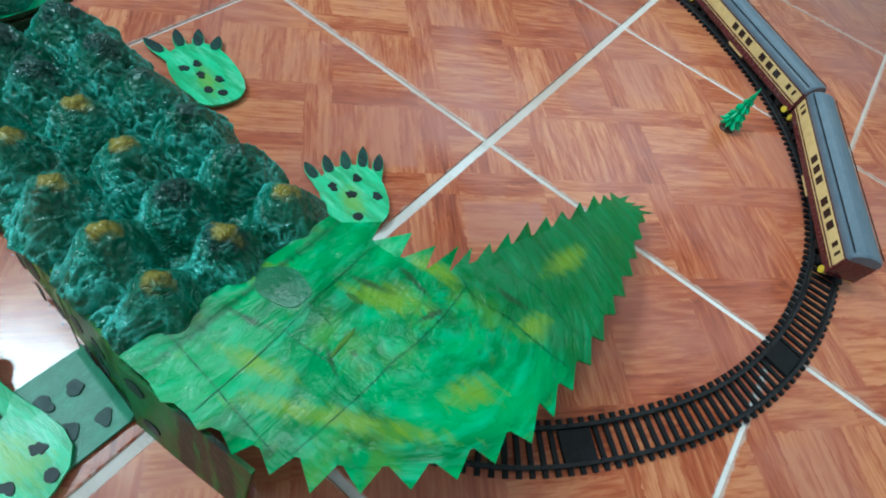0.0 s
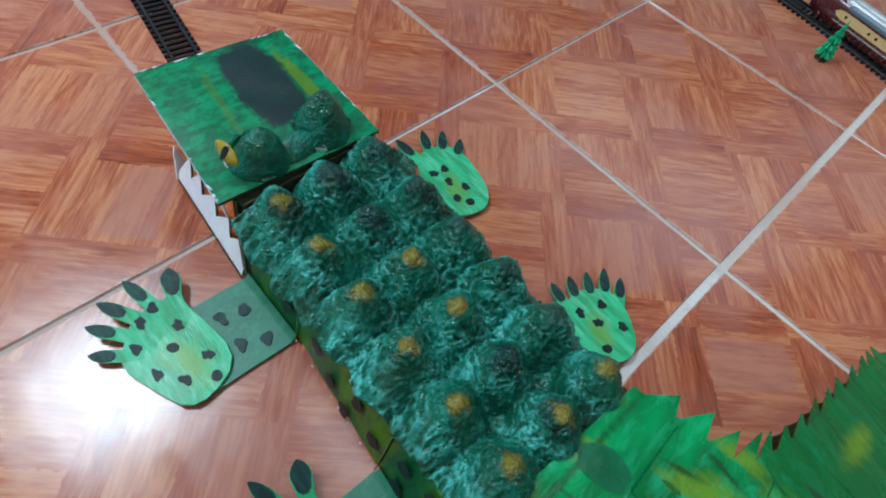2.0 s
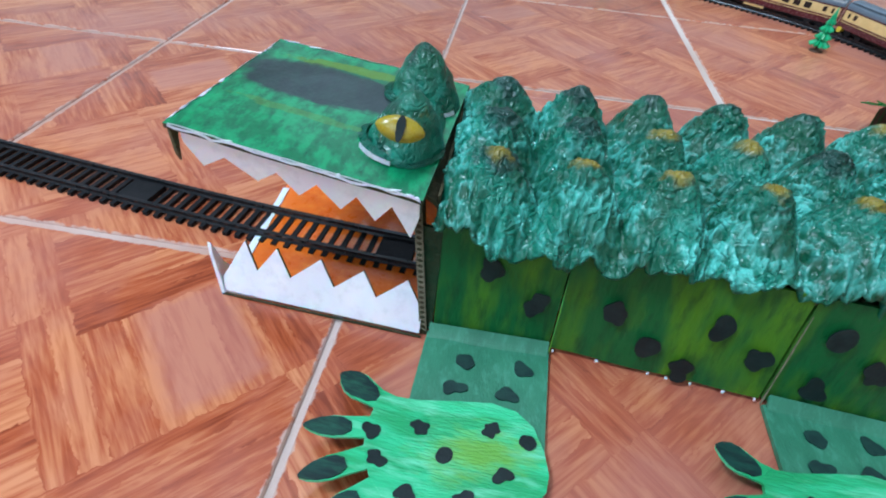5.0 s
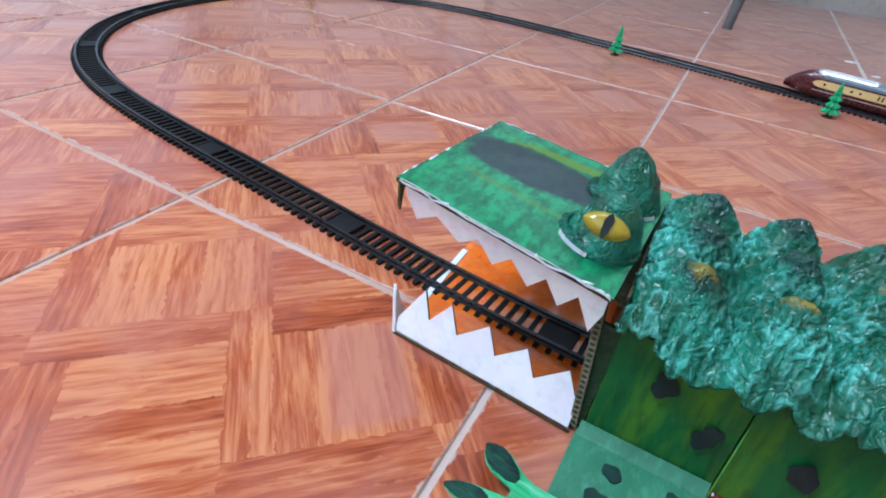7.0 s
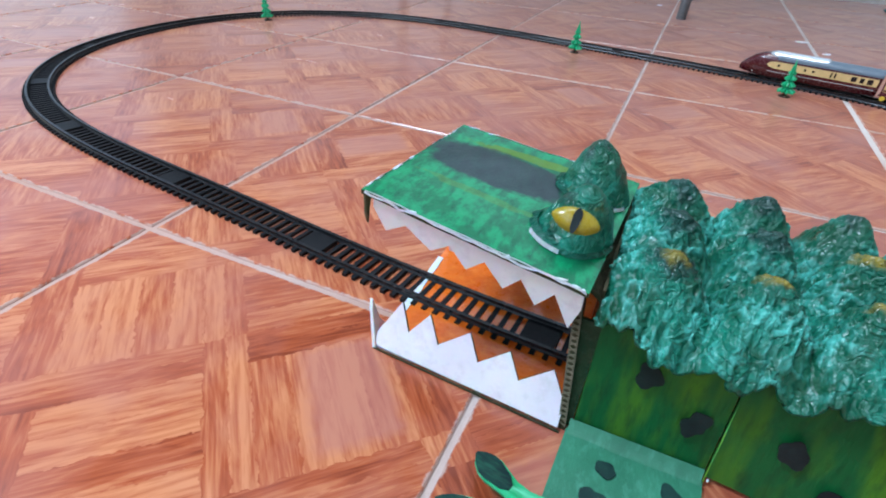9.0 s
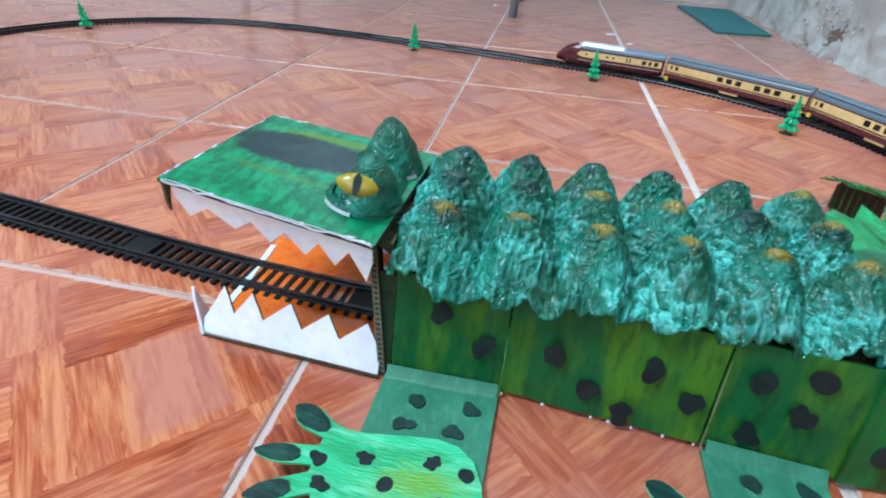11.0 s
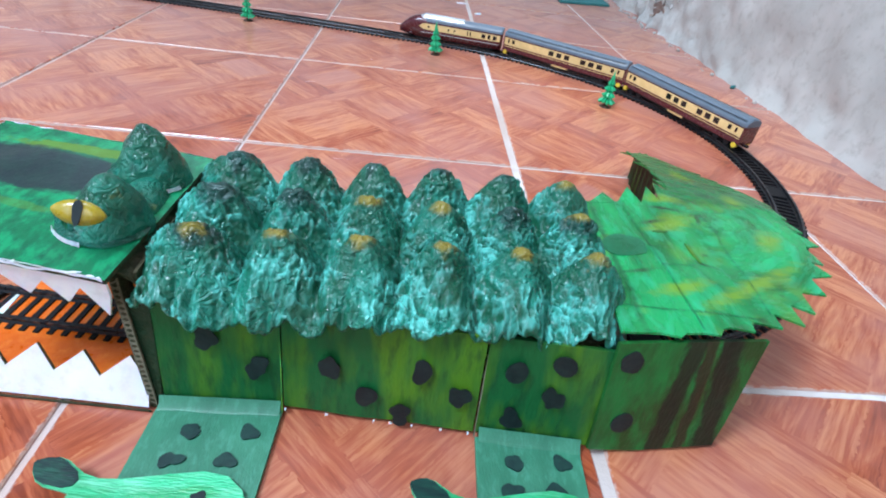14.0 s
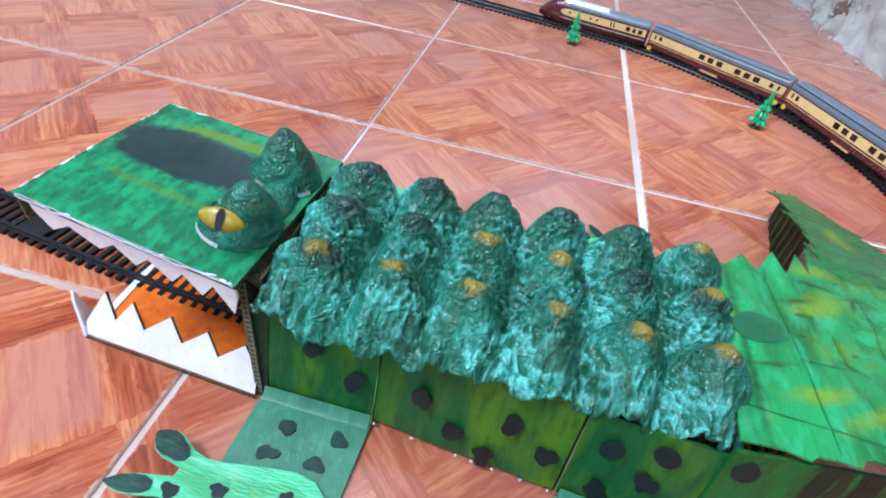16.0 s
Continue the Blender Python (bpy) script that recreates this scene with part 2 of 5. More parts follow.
def tail_paint():
    """Glossy poster paint laid on in sweeping arcs: deep green and a little mustard, with mint gloss and a shaded tip
    put into the colour.
    """
    m = bpy.data.materials.new("swept_green_paint")
    m.use_nodes = True
    t = m.node_tree
    p = t.nodes["Principled BSDF"]
    sep = node(t, "ShaderNodeSeparateXYZ", Vector=node(t, "ShaderNodeTexCoord").outputs["Object"])
    dx, dy = calc(t, "SUBTRACT", sep.outputs[0], 0.438), calc(t, "SUBTRACT", sep.outputs[1], -0.248)
    far = calc(t, "SQRT", calc(t, "ADD", calc(t, "MULTIPLY", dx, dx), calc(t, "MULTIPLY", dy, dy)))
    turn = calc(t, "ARCTAN2", dy, dx)
    # brushed across near the body, in arcs beyond the second crease
    here = ramp(t, calc(t, "ADD", sep.outputs[0], calc(t, "MULTIPLY", sep.outputs[1], 0.1)), 0.385, 0.425)
    there = calc(t, "SUBTRACT", 1.0, here)
    mixed = lambda p, q: calc(t, "ADD", calc(t, "MULTIPLY", p, here), calc(t, "MULTIPLY", q, there))
    grained = lambda v, size, rough: node(t, "ShaderNodeTexNoise", Vector=v, Scale=size, Detail=4.0, Roughness=rough, Distortion=0.4).outputs["Fac"]
    sweep = node(t, "ShaderNodeCombineXYZ", X=calc(t, "MULTIPLY", far, 105.0), Y=calc(t, "MULTIPLY", turn, 2.6), Z=0.0).outputs[0]
    across = node(t, "ShaderNodeCombineXYZ", X=calc(t, "MULTIPLY", sep.outputs[0], 100.0), Y=calc(t, "MULTIPLY", sep.outputs[1], 30.0), Z=0.0).outputs[0]
    wide = node(t, "ShaderNodeCombineXYZ", X=calc(t, "MULTIPLY", sep.outputs[0], 42.0), Y=calc(t, "MULTIPLY", sep.outputs[1], 34.0), Z=3.0).outputs[0]
    fine = mixed(grained(sweep, 1.0, 0.6), grained(across, 1.0, 0.6))
    broad = mixed(grained(sweep, 0.38, 0.5), grained(across, 0.4, 0.5))
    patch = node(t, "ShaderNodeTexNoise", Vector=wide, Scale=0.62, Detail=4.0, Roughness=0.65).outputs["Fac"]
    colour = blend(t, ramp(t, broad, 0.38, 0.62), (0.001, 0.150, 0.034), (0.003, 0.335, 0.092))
    # mint streaks stand in for gloss on the brush grooves
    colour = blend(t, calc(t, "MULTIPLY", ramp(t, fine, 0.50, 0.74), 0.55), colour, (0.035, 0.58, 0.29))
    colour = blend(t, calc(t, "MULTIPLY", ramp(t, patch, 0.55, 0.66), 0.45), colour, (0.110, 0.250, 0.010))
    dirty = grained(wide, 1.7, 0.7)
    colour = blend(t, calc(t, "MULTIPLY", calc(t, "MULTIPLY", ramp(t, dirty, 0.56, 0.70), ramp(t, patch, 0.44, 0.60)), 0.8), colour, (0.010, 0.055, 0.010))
    # beyond the second fold the tip slopes down: its shade is put into the colour
    tip = calc(t, "MULTIPLY", ramp(t, sep.outputs[1], -0.222, -0.206), calc(t, "MULTIPLY_ADD", fine, -0.5, 1.05))
    colour = blend(t, tip, colour, (0.001, 0.115, 0.018))
    t.links.new(colour, p.inputs["Base Color"])
    t.links.new(calc(t, "MULTIPLY_ADD", fine, 0.34, 0.10), p.inputs["Roughness"])
    p.inputs["Specular IOR Level"].default_value = 0.38
    dent = node(t, "ShaderNodeTexNoise", Vector=node(t, "ShaderNodeTexCoord").outputs["Object"], Scale=22.0, Detail=2.0).outputs["Fac"]
    bump = node(t, "ShaderNodeBump", Strength=0.6, Distance=0.004, Height=calc(t, "ADD", calc(t, "MULTIPLY", fine, 0.7), calc(t, "MULTIPLY", dent, 1.2)))
    t.links.new(bump.outputs[0], p.inputs["Normal"])
    return m


def head_paint():
    """Brushed green with a soft slate patch along the snout and two mustard strokes."""
    m = surface("brushed_head_paint", (0.004, 0.270, 0.105), (0.003, 0.145, 0.058), (0.003, 0.048, 0.030), big=60, fine=105,
                lo=0.42, hi=0.58, streak=0.85, rough=0.34, bump=0.10, stretch=(1.9, 0.9, 1), spec=0.3)
    t = m.node_tree
    p = t.nodes["Principled BSDF"]
    old = p.inputs["Base Color"].links[0].from_socket
    where = node(t, "ShaderNodeTexCoord").outputs["Object"]
    sep = node(t, "ShaderNodeSeparateXYZ", Vector=where)
    rag = calc(t, "SUBTRACT", node(t, "ShaderNodeTexNoise", Vector=node(t, "ShaderNodeMapping", Vector=where, Scale=(1, 2.2, 1)).outputs[0],
                                   Scale=70.0, Detail=4.0, Roughness=0.65).outputs["Fac"], 0.5)

    def stroke(x, y, turn, long, short, wild):
        dx, dy = calc(t, "SUBTRACT", sep.outputs[0], x), calc(t, "SUBTRACT", sep.outputs[1], y)
        cs, sn = math.cos(radians(turn)), math.sin(radians(turn))
        u = calc(t, "ADD", calc(t, "MULTIPLY", dx, cs / long), calc(t, "MULTIPLY", dy, sn / long))
        v = calc(t, "ADD", calc(t, "MULTIPLY", dx, -sn / short), calc(t, "MULTIPLY", dy, cs / short))
        d = calc(t, "SQRT", calc(t, "ADD", calc(t, "POWER", calc(t, "ABSOLUTE", u), 2.6), calc(t, "POWER", calc(t, "ABSOLUTE", v), 2.6)))
        return ramp(t, calc(t, "ADD", d, calc(t, "MULTIPLY", rag, wild)), 1.12, 0.86)

    colour = blend(t, calc(t, "MULTIPLY", stroke(-0.012, -0.265, 4, 0.050, 0.0060, 2.2), 0.8), old, (0.115, 0.225, 0.014))
    colour = blend(t, calc(t, "MULTIPLY", stroke(-0.030, -0.337, -5, 0.038, 0.0035, 2.4), 0.35), colour, (0.105, 0.21, 0.014))
    colour = blend(t, calc(t, "MULTIPLY", stroke(-0.032, -0.297, -2, 0.052, 0.0250, 0.75), 0.93), colour, (0.016, 0.024, 0.031))
    t.links.new(colour, p.inputs["Base Color"])
    return m


M_TILE = parquet_tile()
M_HEAD = head_paint()
M_GROUT = surface("cement_grout", (0.46, 0.36, 0.31), (0.70, 0.67, 0.65), (0.48, 0.41, 0.37), big=2.2, fine=60, rough=0.8, bump=0.5)
# walked-in brown dirt on the joints towards the west
g_tree = M_GROUT.node_tree
g_bsdf = g_tree.nodes["Principled BSDF"]
g_old = g_bsdf.inputs["Base Color"].links[0].from_socket
g_place = node(g_tree, "ShaderNodeNewGeometry").outputs["Position"]
g_noise = node(g_tree, "ShaderNodeTexNoise", Vector=g_place, Scale=6.0, Detail=4.0).outputs["Fac"]
g_x = node(g_tree, "ShaderNodeSeparateXYZ", Vector=g_place).outputs[0]
g_dirt = ramp(g_tree, calc(g_tree, "ADD", g_x, calc(g_tree, "MULTIPLY", g_noise, 0.9)), 0.66, 0.20)
g_tree.links.new(blend(g_tree, calc(g_tree, "MULTIPLY", g_dirt, 0.72), g_old, (0.40, 0.19, 0.13)), g_bsdf.inputs["Base Color"])
M_PULP = egg_pulp()
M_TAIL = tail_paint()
M_SIDE = surface("dark_green_paint", (0.004, 0.092, 0.023), (0.062, 0.175, 0.011), (0.003, 0.040, 0.012), big=24, fine=95, rough=0.42, bump=0.3, spec=0.3, stretch=(1.6, 1, 0.4), lo=0.42, hi=0.62, streak=0.85)
M_REAR = surface("brown_green_paint", (0.005, 0.135, 0.028), (0.014, 0.055, 0.010), (0.008, 0.205, 0.042), spec=0.3, big=30, fine=80, rough=0.45, bump=0.3, stretch=(1.6, 1, 0.5))
M_STRIPE = surface("brown_black_paint", (0.010, 0.009, 0.006), (0.035, 0.018, 0.008), (0.010, 0.040, 0.010), spec=0.3, big=30, fine=90, rough=0.5, bump=0.2)
M_LEG = surface("blue_green_paint", (0.036, 0.205, 0.115), (0.024, 0.155, 0.085), (0.070, 0.29, 0.185), big=20, fine=90, rough=0.45, bump=0.2, stretch=(2.5, 1, 1))
M_FOOT = surface("light_green_paint", (0.030, 0.50, 0.22), (0.014, 0.34, 0.12), (0.20, 0.68, 0.42), big=34, fine=60, rough=0.34, bump=0.4, coat=0.08, stretch=(0.55, 2.6, 1), lo=0.44, hi=0.56)
M_YELLOWGREEN = surface("mustard_green_paint", (0.13, 0.33, 0.03), (0.040, 0.38, 0.10), (0.26, 0.36, 0.04), big=60, fine=150, rough=0.4, bump=0.25, stretch=(1, 3, 1))
M_SPOT = surface("black_paint", (0.005, 0.011, 0.012), (0.009, 0.019, 0.019), (0.012, 0.028, 0.026), spec=0.3, big=60, fine=200, rough=0.5, bump=0.2)
M_FAINT = surface("thin_black_paint", (0.007, 0.030, 0.026), (0.011, 0.046, 0.036), (0.006, 0.022, 0.020), spec=0.3, big=90, fine=200, rough=0.5, bump=0.2)
M_WHITE = surface("white_card", (0.83, 0.81, 0.84), (0.76, 0.74, 0.79), (0.62, 0.60, 0.64), big=18, fine=90, rough=0.55, bump=0.15, shift=0.04)
p_white = M_WHITE.node_tree.nodes["Principled BSDF"]
p_white.inputs["Subsurface Weight"].default_value, p_white.inputs["Subsurface Scale"].default_value = 0.35, 0.004
M_ORANGE = surface("orange_paint", (0.80, 0.155, 0.008), (0.68, 0.11, 0.006), (0.85, 0.26, 0.04), big=30, fine=110, rough=0.30, bump=0.25, coat=0.3)
M_CARD = surface("raw_corrugated_card", (0.16, 0.105, 0.055), (0.06, 0.075, 0.028), (0.03, 0.03, 0.02), big=60, fine=420, rough=0.8, bump=0.9, bump_scale=500)
M_EYE = surface("yellow_eye_paint", (0.38, 0.27, 0.015), (0.27, 0.20, 0.016), (0.28, 0.24, 0.03), big=70, fine=200, rough=0.28, bump=0.15, coat=0.3)
M_TRACK = surface("black_track_plastic", (0.008, 0.0085, 0.0095), (0.012, 0.0125, 0.014), (0.02, 0.02, 0.023), spec=0.16, big=50, fine=300, rough=0.52, bump=0.1)
M_RAIL = surface("dark_rail_plastic", (0.011, 0.0115, 0.013), (0.016, 0.017, 0.019), (0.03, 0.03, 0.034), spec=0.3, big=50, fine=300, rough=0.3, bump=0.05)
M_FIR = surface("green_tree_plastic", (0.010, 0.42, 0.18), (0.008, 0.34, 0.14), (0.03, 0.52, 0.27), big=90, fine=300, rough=0.35, bump=0.1)
M_TRUNK = surface("brown_tree_plastic", (0.045, 0.020, 0.010), (0.06, 0.03, 0.015), rough=0.5, bump=0.1)
M_MAROON = surface("maroon_plastic", (0.080, 0.012, 0.018), (0.065, 0.010, 0.015), (0.10, 0.02, 0.025), big=40, fine=250, rough=0.26, bump=0.04, coat=0.3)
M_CREAM = surface("cream_plastic", (0.68, 0.50, 0.22), (0.60, 0.43, 0.18), (0.72, 0.55, 0.27), big=40, fine=250, rough=0.35, bump=0.04)
M_ROOF = surface("slate_blue_roof_plastic", (0.105, 0.145, 0.185), (0.085, 0.125, 0.165), (0.13, 0.17, 0.21), big=40, fine=260, rough=0.34, bump=0.05)
M_SILVER = surface("silver_plastic", (0.55, 0.58, 0.60), (0.66, 0.68, 0.70), (0.4, 0.42, 0.45), big=50, fine=200, rough=0.18, bump=0.05, metallic=0.5)
M_DARKWIN = surface("dark_window", (0.012, 0.010, 0.010), (0.02, 0.016, 0.012), rough=0.12, bump=0, rough_var=0.04)
M_YELLOW = surface("yellow_plastic", (0.70, 0.52, 0.05), (0.62, 0.44, 0.04), rough=0.35, bump=0.05)
M_LAMP = surface("red_lens", (0.55, 0.02, 0.02), (0.65, 0.05, 0.04), rough=0.2, bump=0)
M_MAT = surface("teal_mat", (0.018, 0.150, 0.155), (0.024, 0.180, 0.180), (0.03, 0.21, 0.21), big=14, fine=160, rough=0.7, bump=0.4)
M_PLASTER = surface("rough_cement_plaster", (0.40, 0.40, 0.375), (0.50, 0.50, 0.47), (0.32, 0.305, 0.275), big=6.0, fine=60, rough=0.85, bump=0.45, bump_scale=90, shift=0.02)
M_BRICKHOLE = surface("bare_brick_red_clay", (0.22, 0.14, 0.11), (0.13, 0.085, 0.07), (0.30, 0.26, 0.22), big=40, fine=120, rough=0.9, bump=0.9, bump_scale=150)
M_CEILING = surface("grey_ceiling_paint", (0.46, 0.45, 0.43), (0.40, 0.39, 0.37), big=2, fine=30, rough=0.8, bump=0.2, shift=0.02)
M_STEEL = surface("grey_painted_steel", (0.16, 0.17, 0.18), (0.11, 0.12, 0.125), (0.22, 0.22, 0.22), big=30, fine=120, rough=0.4, bump=0.1, metallic=0.4)
M_WOOD = surface("dark_stained_wood", (0.055, 0.028, 0.016), (0.085, 0.042, 0.022), (0.03, 0.015, 0.01), big=8, fine=60, rough=0.45, bump=0.2, stretch=(1, 8, 8))
M_EARTH = surface("pale_concrete_yard", (0.30, 0.28, 0.25), (0.24, 0.22, 0.20), big=1.2, fine=20, rough=0.9, bump=0.4)

M_FRAME = surface("olive_painted_card", (0.034, 0.040, 0.014), (0.068, 0.052, 0.026), (0.012, 0.014, 0.007), big=60, fine=300, rough=0.75, bump=0.8, bump_scale=400, spec=0.3)
M_PATCH = surface("deep_green_patch_paint", (0.002, 0.150, 0.060), (0.002, 0.115, 0.040), (0.004, 0.21, 0.09), big=40, fine=100, rough=0.30, bump=0.2)
M_CLAW = surface("streaked_claw_paint", (0.005, 0.020, 0.020), (0.008, 0.050, 0.038), (0.030, 0.20, 0.11), big=60, fine=85, rough=0.45, bump=0.2, streak=0.45, spec=0.3, stretch=(0.6, 3, 1))
M_PALEWALL = surface("pale_wall_paint", (0.66, 0.65, 0.63), (0.58, 0.57, 0.55), (0.46, 0.44, 0.41), big=2, fine=30, rough=0.8, bump=0.2, shift=0.02)
M_CHEEK = surface("mottled_dark_green_card", (0.006, 0.032, 0.011), (0.018, 0.034, 0.013), (0.034, 0.060, 0.030), big=70, fine=240, rough=0.6, bump=0.8, bump_scale=260, spec=0.3)


def add_stripes(m, stripes):
    """Brushed upright stripes with frayed edges: (x at the foot, slant, half width, colour)."""
    t = m.node_tree
    p = t.nodes["Principled BSDF"]
    colour = p.inputs["Base Color"].links[0].from_socket
    where = node(t, "ShaderNodeTexCoord").outputs["Object"]
    sep = node(t, "ShaderNodeSeparateXYZ", Vector=where)
    fray = calc(t, "SUBTRACT", node(t, "ShaderNodeTexNoise", Vector=node(t, "ShaderNodeMapping", Vector=where, Scale=(2.2, 1, 0.8)).outputs[0],
                                    Scale=75.0, Detail=4.0, Roughness=0.65).outputs["Fac"], 0.5)
    for x, slant, half, paint in stripes:
        off = calc(t, "ABSOLUTE", calc(t, "SUBTRACT", calc(t, "SUBTRACT", sep.outputs[0], x), calc(t, "MULTIPLY", sep.outputs[2], slant)))
        mask = ramp(t, calc(t, "ADD", off, calc(t, "MULTIPLY", fray, half * 2.2)), half * 1.25, half * 0.75)
        colour = blend(t, calc(t, "MULTIPLY", mask, 0.9), colour, paint)
    t.links.new(colour, p.inputs["Base Color"])


add_stripes(M_REAR, ((0.384, 0.06, 0.0068, (0.009, 0.010, 0.007)), (0.421, -0.10, 0.0080, (0.008, 0.009, 0.007)), (0.403, -0.04, 0.0040, (0.022, 0.016, 0.008))))
M_FLUTE = surface("pale_raw_card", (0.22, 0.19, 0.13), (0.15, 0.14, 0.09), (0.08, 0.09, 0.05), big=80, fine=300, rough=0.8, bump=0.4)


def add_smears(m, smears, paint, amount=0.8):
    """Soft brushed smears of another colour: (x, y, turn, half length, half width)."""
    t = m.node_tree
    p = t.nodes["Principled BSDF"]
    colour = p.inputs["Base Color"].links[0].from_socket
    where = node(t, "ShaderNodeTexCoord").outputs["Object"]
    sep = node(t, "ShaderNodeSeparateXYZ", Vector=where)
    rag = calc(t, "SUBTRACT", node(t, "ShaderNodeTexNoise", Vector=node(t, "ShaderNodeMapping", Vector=where, Scale=(0.8, 2.6, 1)).outputs[0],
                                   Scale=90.0, Detail=4.0, Roughness=0.65).outputs["Fac"], 0.5)
    for x, y, turn, long, short in smears:
        dx, dy = calc(t, "SUBTRACT", sep.outputs[0], x), calc(t, "SUBTRACT", sep.outputs[1], y)
        cs, sn = math.cos(radians(turn)), math.sin(radians(turn))
        u = calc(t, "ADD", calc(t, "MULTIPLY", dx, cs / long), calc(t, "MULTIPLY", dy, sn / long))
        v = calc(t, "ADD", calc(t, "MULTIPLY", dx, -sn / short), calc(t, "MULTIPLY", dy, cs / short))
        d = calc(t, "SQRT", calc(t, "ADD", calc(t, "MULTIPLY", u, u), calc(t, "MULTIPLY", v, v)))
        mask = ramp(t, calc(t, "ADD", d, calc(t, "MULTIPLY", rag, 2.4)), 1.35, 0.35)
        colour = blend(t, calc(t, "MULTIPLY", mask, amount), colour, paint)
    t.links.new(colour, p.inputs["Base Color"])


add_smears(M_TAIL, ((0.452, -0.336, 31, 0.054, 0.0062), (0.499, -0.272, 52, 0.018, 0.0090), (0.428, -0.222, 10, 0.017, 0.0060), (0.353, -0.303, 60, 0.014, 0.0070), (0.505, -0.205, 80, 0.013, 0.0090),
                    (0.494, -0.128, 80, 0.028, 0.0085), (0.395, -0.345, 20, 0.022, 0.0060), (0.420, -0.262, 30, 0.026, 0.0100)), (0.185, 0.310, 0.010), 0.75)
add_smears(M_TAIL, ((0.405, -0.262, 20, 0.016, 0.0024), (0.425, -0.240, -5, 0.014, 0.0022), (0.479, -0.200, 10, 0.015, 0.0030), (0.424, -0.316, -25, 0.010, 0.0018), (0.448, -0.252, 70, 0.012, 0.0020), (0.372, -0.330, 15, 0.013, 0.0020)), (0.012, 0.045, 0.012))
# dark green band along the tray's edge: its shadow and dark paint together
add_smears(M_TAIL, ((0.3555, -0.315, 89, 0.085, 0.0030),), (0.003, 0.050, 0.014), 0.7)
add_smears(M_FOOT, ((0.100, -0.467, 14, 0.027, 0.0125), (0.304, -0.471, 14, 0.027, 0.0125), (0.098, -0.166, -20, 0.024, 0.009), (0.306, -0.170, -30, 0.020, 0.010)), (0.14, 0.35, 0.025))

# ---- building helpers ----
rng = random.Random(7)


def part(name, bm, material, parent, label="", smooth=False):
    """One mesh object under a thing or under a part."""
    mesh = bpy.data.meshes.new(name)
    bmesh.ops.recalc_face_normals(bm, faces=bm.faces)
    for f in bm.faces:
        f.smooth = smooth
    bm.to_mesh(mesh)
    bm.free()
    for mt in material if isinstance(material, tuple) else (material,):
        mesh.materials.append(mt)
    ob = new(name, mesh)
    if parent is not None:
        ob.parent = parent
        if parent.parent is None:
            ob.matrix_parent_inverse = parent.matrix_basis.inverted()
    if label:
        tagged(ob, label)
    return ob


def empty(name, place, label, category, group="", kind=""):
    ob = new(name)
    ob.empty_display_size = 0.02
    ob.matrix_basis = Matrix.Translation(place)
    return tagged(ob, label, category, group, kind)


def box(bm, x0, x1, y0, y1, z0, z1, bevel=0.0):
    v = [bm.verts.new((x, y, z)) for z in (z0, z1) for x, y in ((x0, y0), (x1, y0), (x1, y1), (x0, y1))]
    faces = [bm.faces.new([v[i] for i in q]) for q in ((3, 2, 1, 0), (4, 5, 6, 7), (0, 1, 5, 4), (1, 2, 6, 5), (2, 3, 7, 6), (3, 0, 4, 7))]
    if bevel:
        edges = list({e for f in faces for e in f.edges})
        bmesh.ops.bevel(bm, geom=edges, offset=bevel, segments=2, affect="EDGES", profile=0.6)
    return bm


def prism(bm, outline, origin, ax, ay, thick, edge=0):
    """A flat piece: an outline in the plane of ax and ay, given a thickness against their normal."""
    origin, ax, ay = Vector(origin), Vector(ax).normalized(), Vector(ay).normalized()
    n = ax.cross(ay).normalized()
    top = [bm.verts.new(origin + ax * u + ay * v) for u, v in outline]
    low = [bm.verts.new(p.co - n * thick) for p in top]
    bm.faces.new(top)
    bm.faces.new(low[::-1])
    for i in range(len(top)):
        j = (i + 1) % len(top)
        bm.faces.new((top[j], top[i], low[i], low[j])).material_index = edge
    return bm


def slab(bm, at, nu, nv, thick, edge=0):
    """A bent sheet: at(u, v) gives the top; the bottom lies below it."""
    top = [[bm.verts.new(at(i / nu, j / nv)) for j in range(nv + 1)] for i in range(nu + 1)]
    low = [[bm.verts.new(p.co - Vector((0, 0, thick))) for p in row] for row in top]
    for i in range(nu):
        for j in range(nv):
            bm.faces.new((top[i][j], top[i + 1][j], top[i + 1][j + 1], top[i][j + 1]))
            bm.faces.new((low[i][j + 1], low[i + 1][j + 1], low[i + 1][j], low[i][j]))
    rim = [(i, 0) for i in range(nu)] + [(nu, j) for j in range(nv)] + [(i, nv) for i in range(nu, 0, -1)] + [(0, j) for j in range(nv, 0, -1)]
    for n, (i, j) in enumerate(rim):
        k, m = rim[(n + 1) % len(rim)]
        bm.faces.new((top[k][m], top[i][j], low[i][j], low[k][m])).material_index = edge
    return bm


def loft(bm, rings, caps=True):
    """Closed rings of points joined one to the next."""
    vs = [[bm.verts.new(p) for p in ring] for ring in rings]
    n = len(vs[0])
    for a, b in zip(vs, vs[1:]):
        for i in range(n):
            bm.faces.new((a[i], a[(i + 1) % n], b[(i + 1) % n], b[i]))
    if caps:
        bm.faces.new(vs[0][::-1])
        bm.faces.new(vs[-1])
    return bm


def rod(bm, a, b, r0, r1=None, sides=10):
    a, b = Vector(a), Vector(b)
    turn = (b - a).to_track_quat("Z", "Y").to_matrix()
    ring = lambda c, r: [c + turn @ Vector((r * math.cos(6.28319 * i / sides), r * math.sin(6.28319 * i / sides), 0)) for i in range(sides)]
    return loft(bm, [ring(a, r0), ring(b, r0 if r1 is None else r1)])


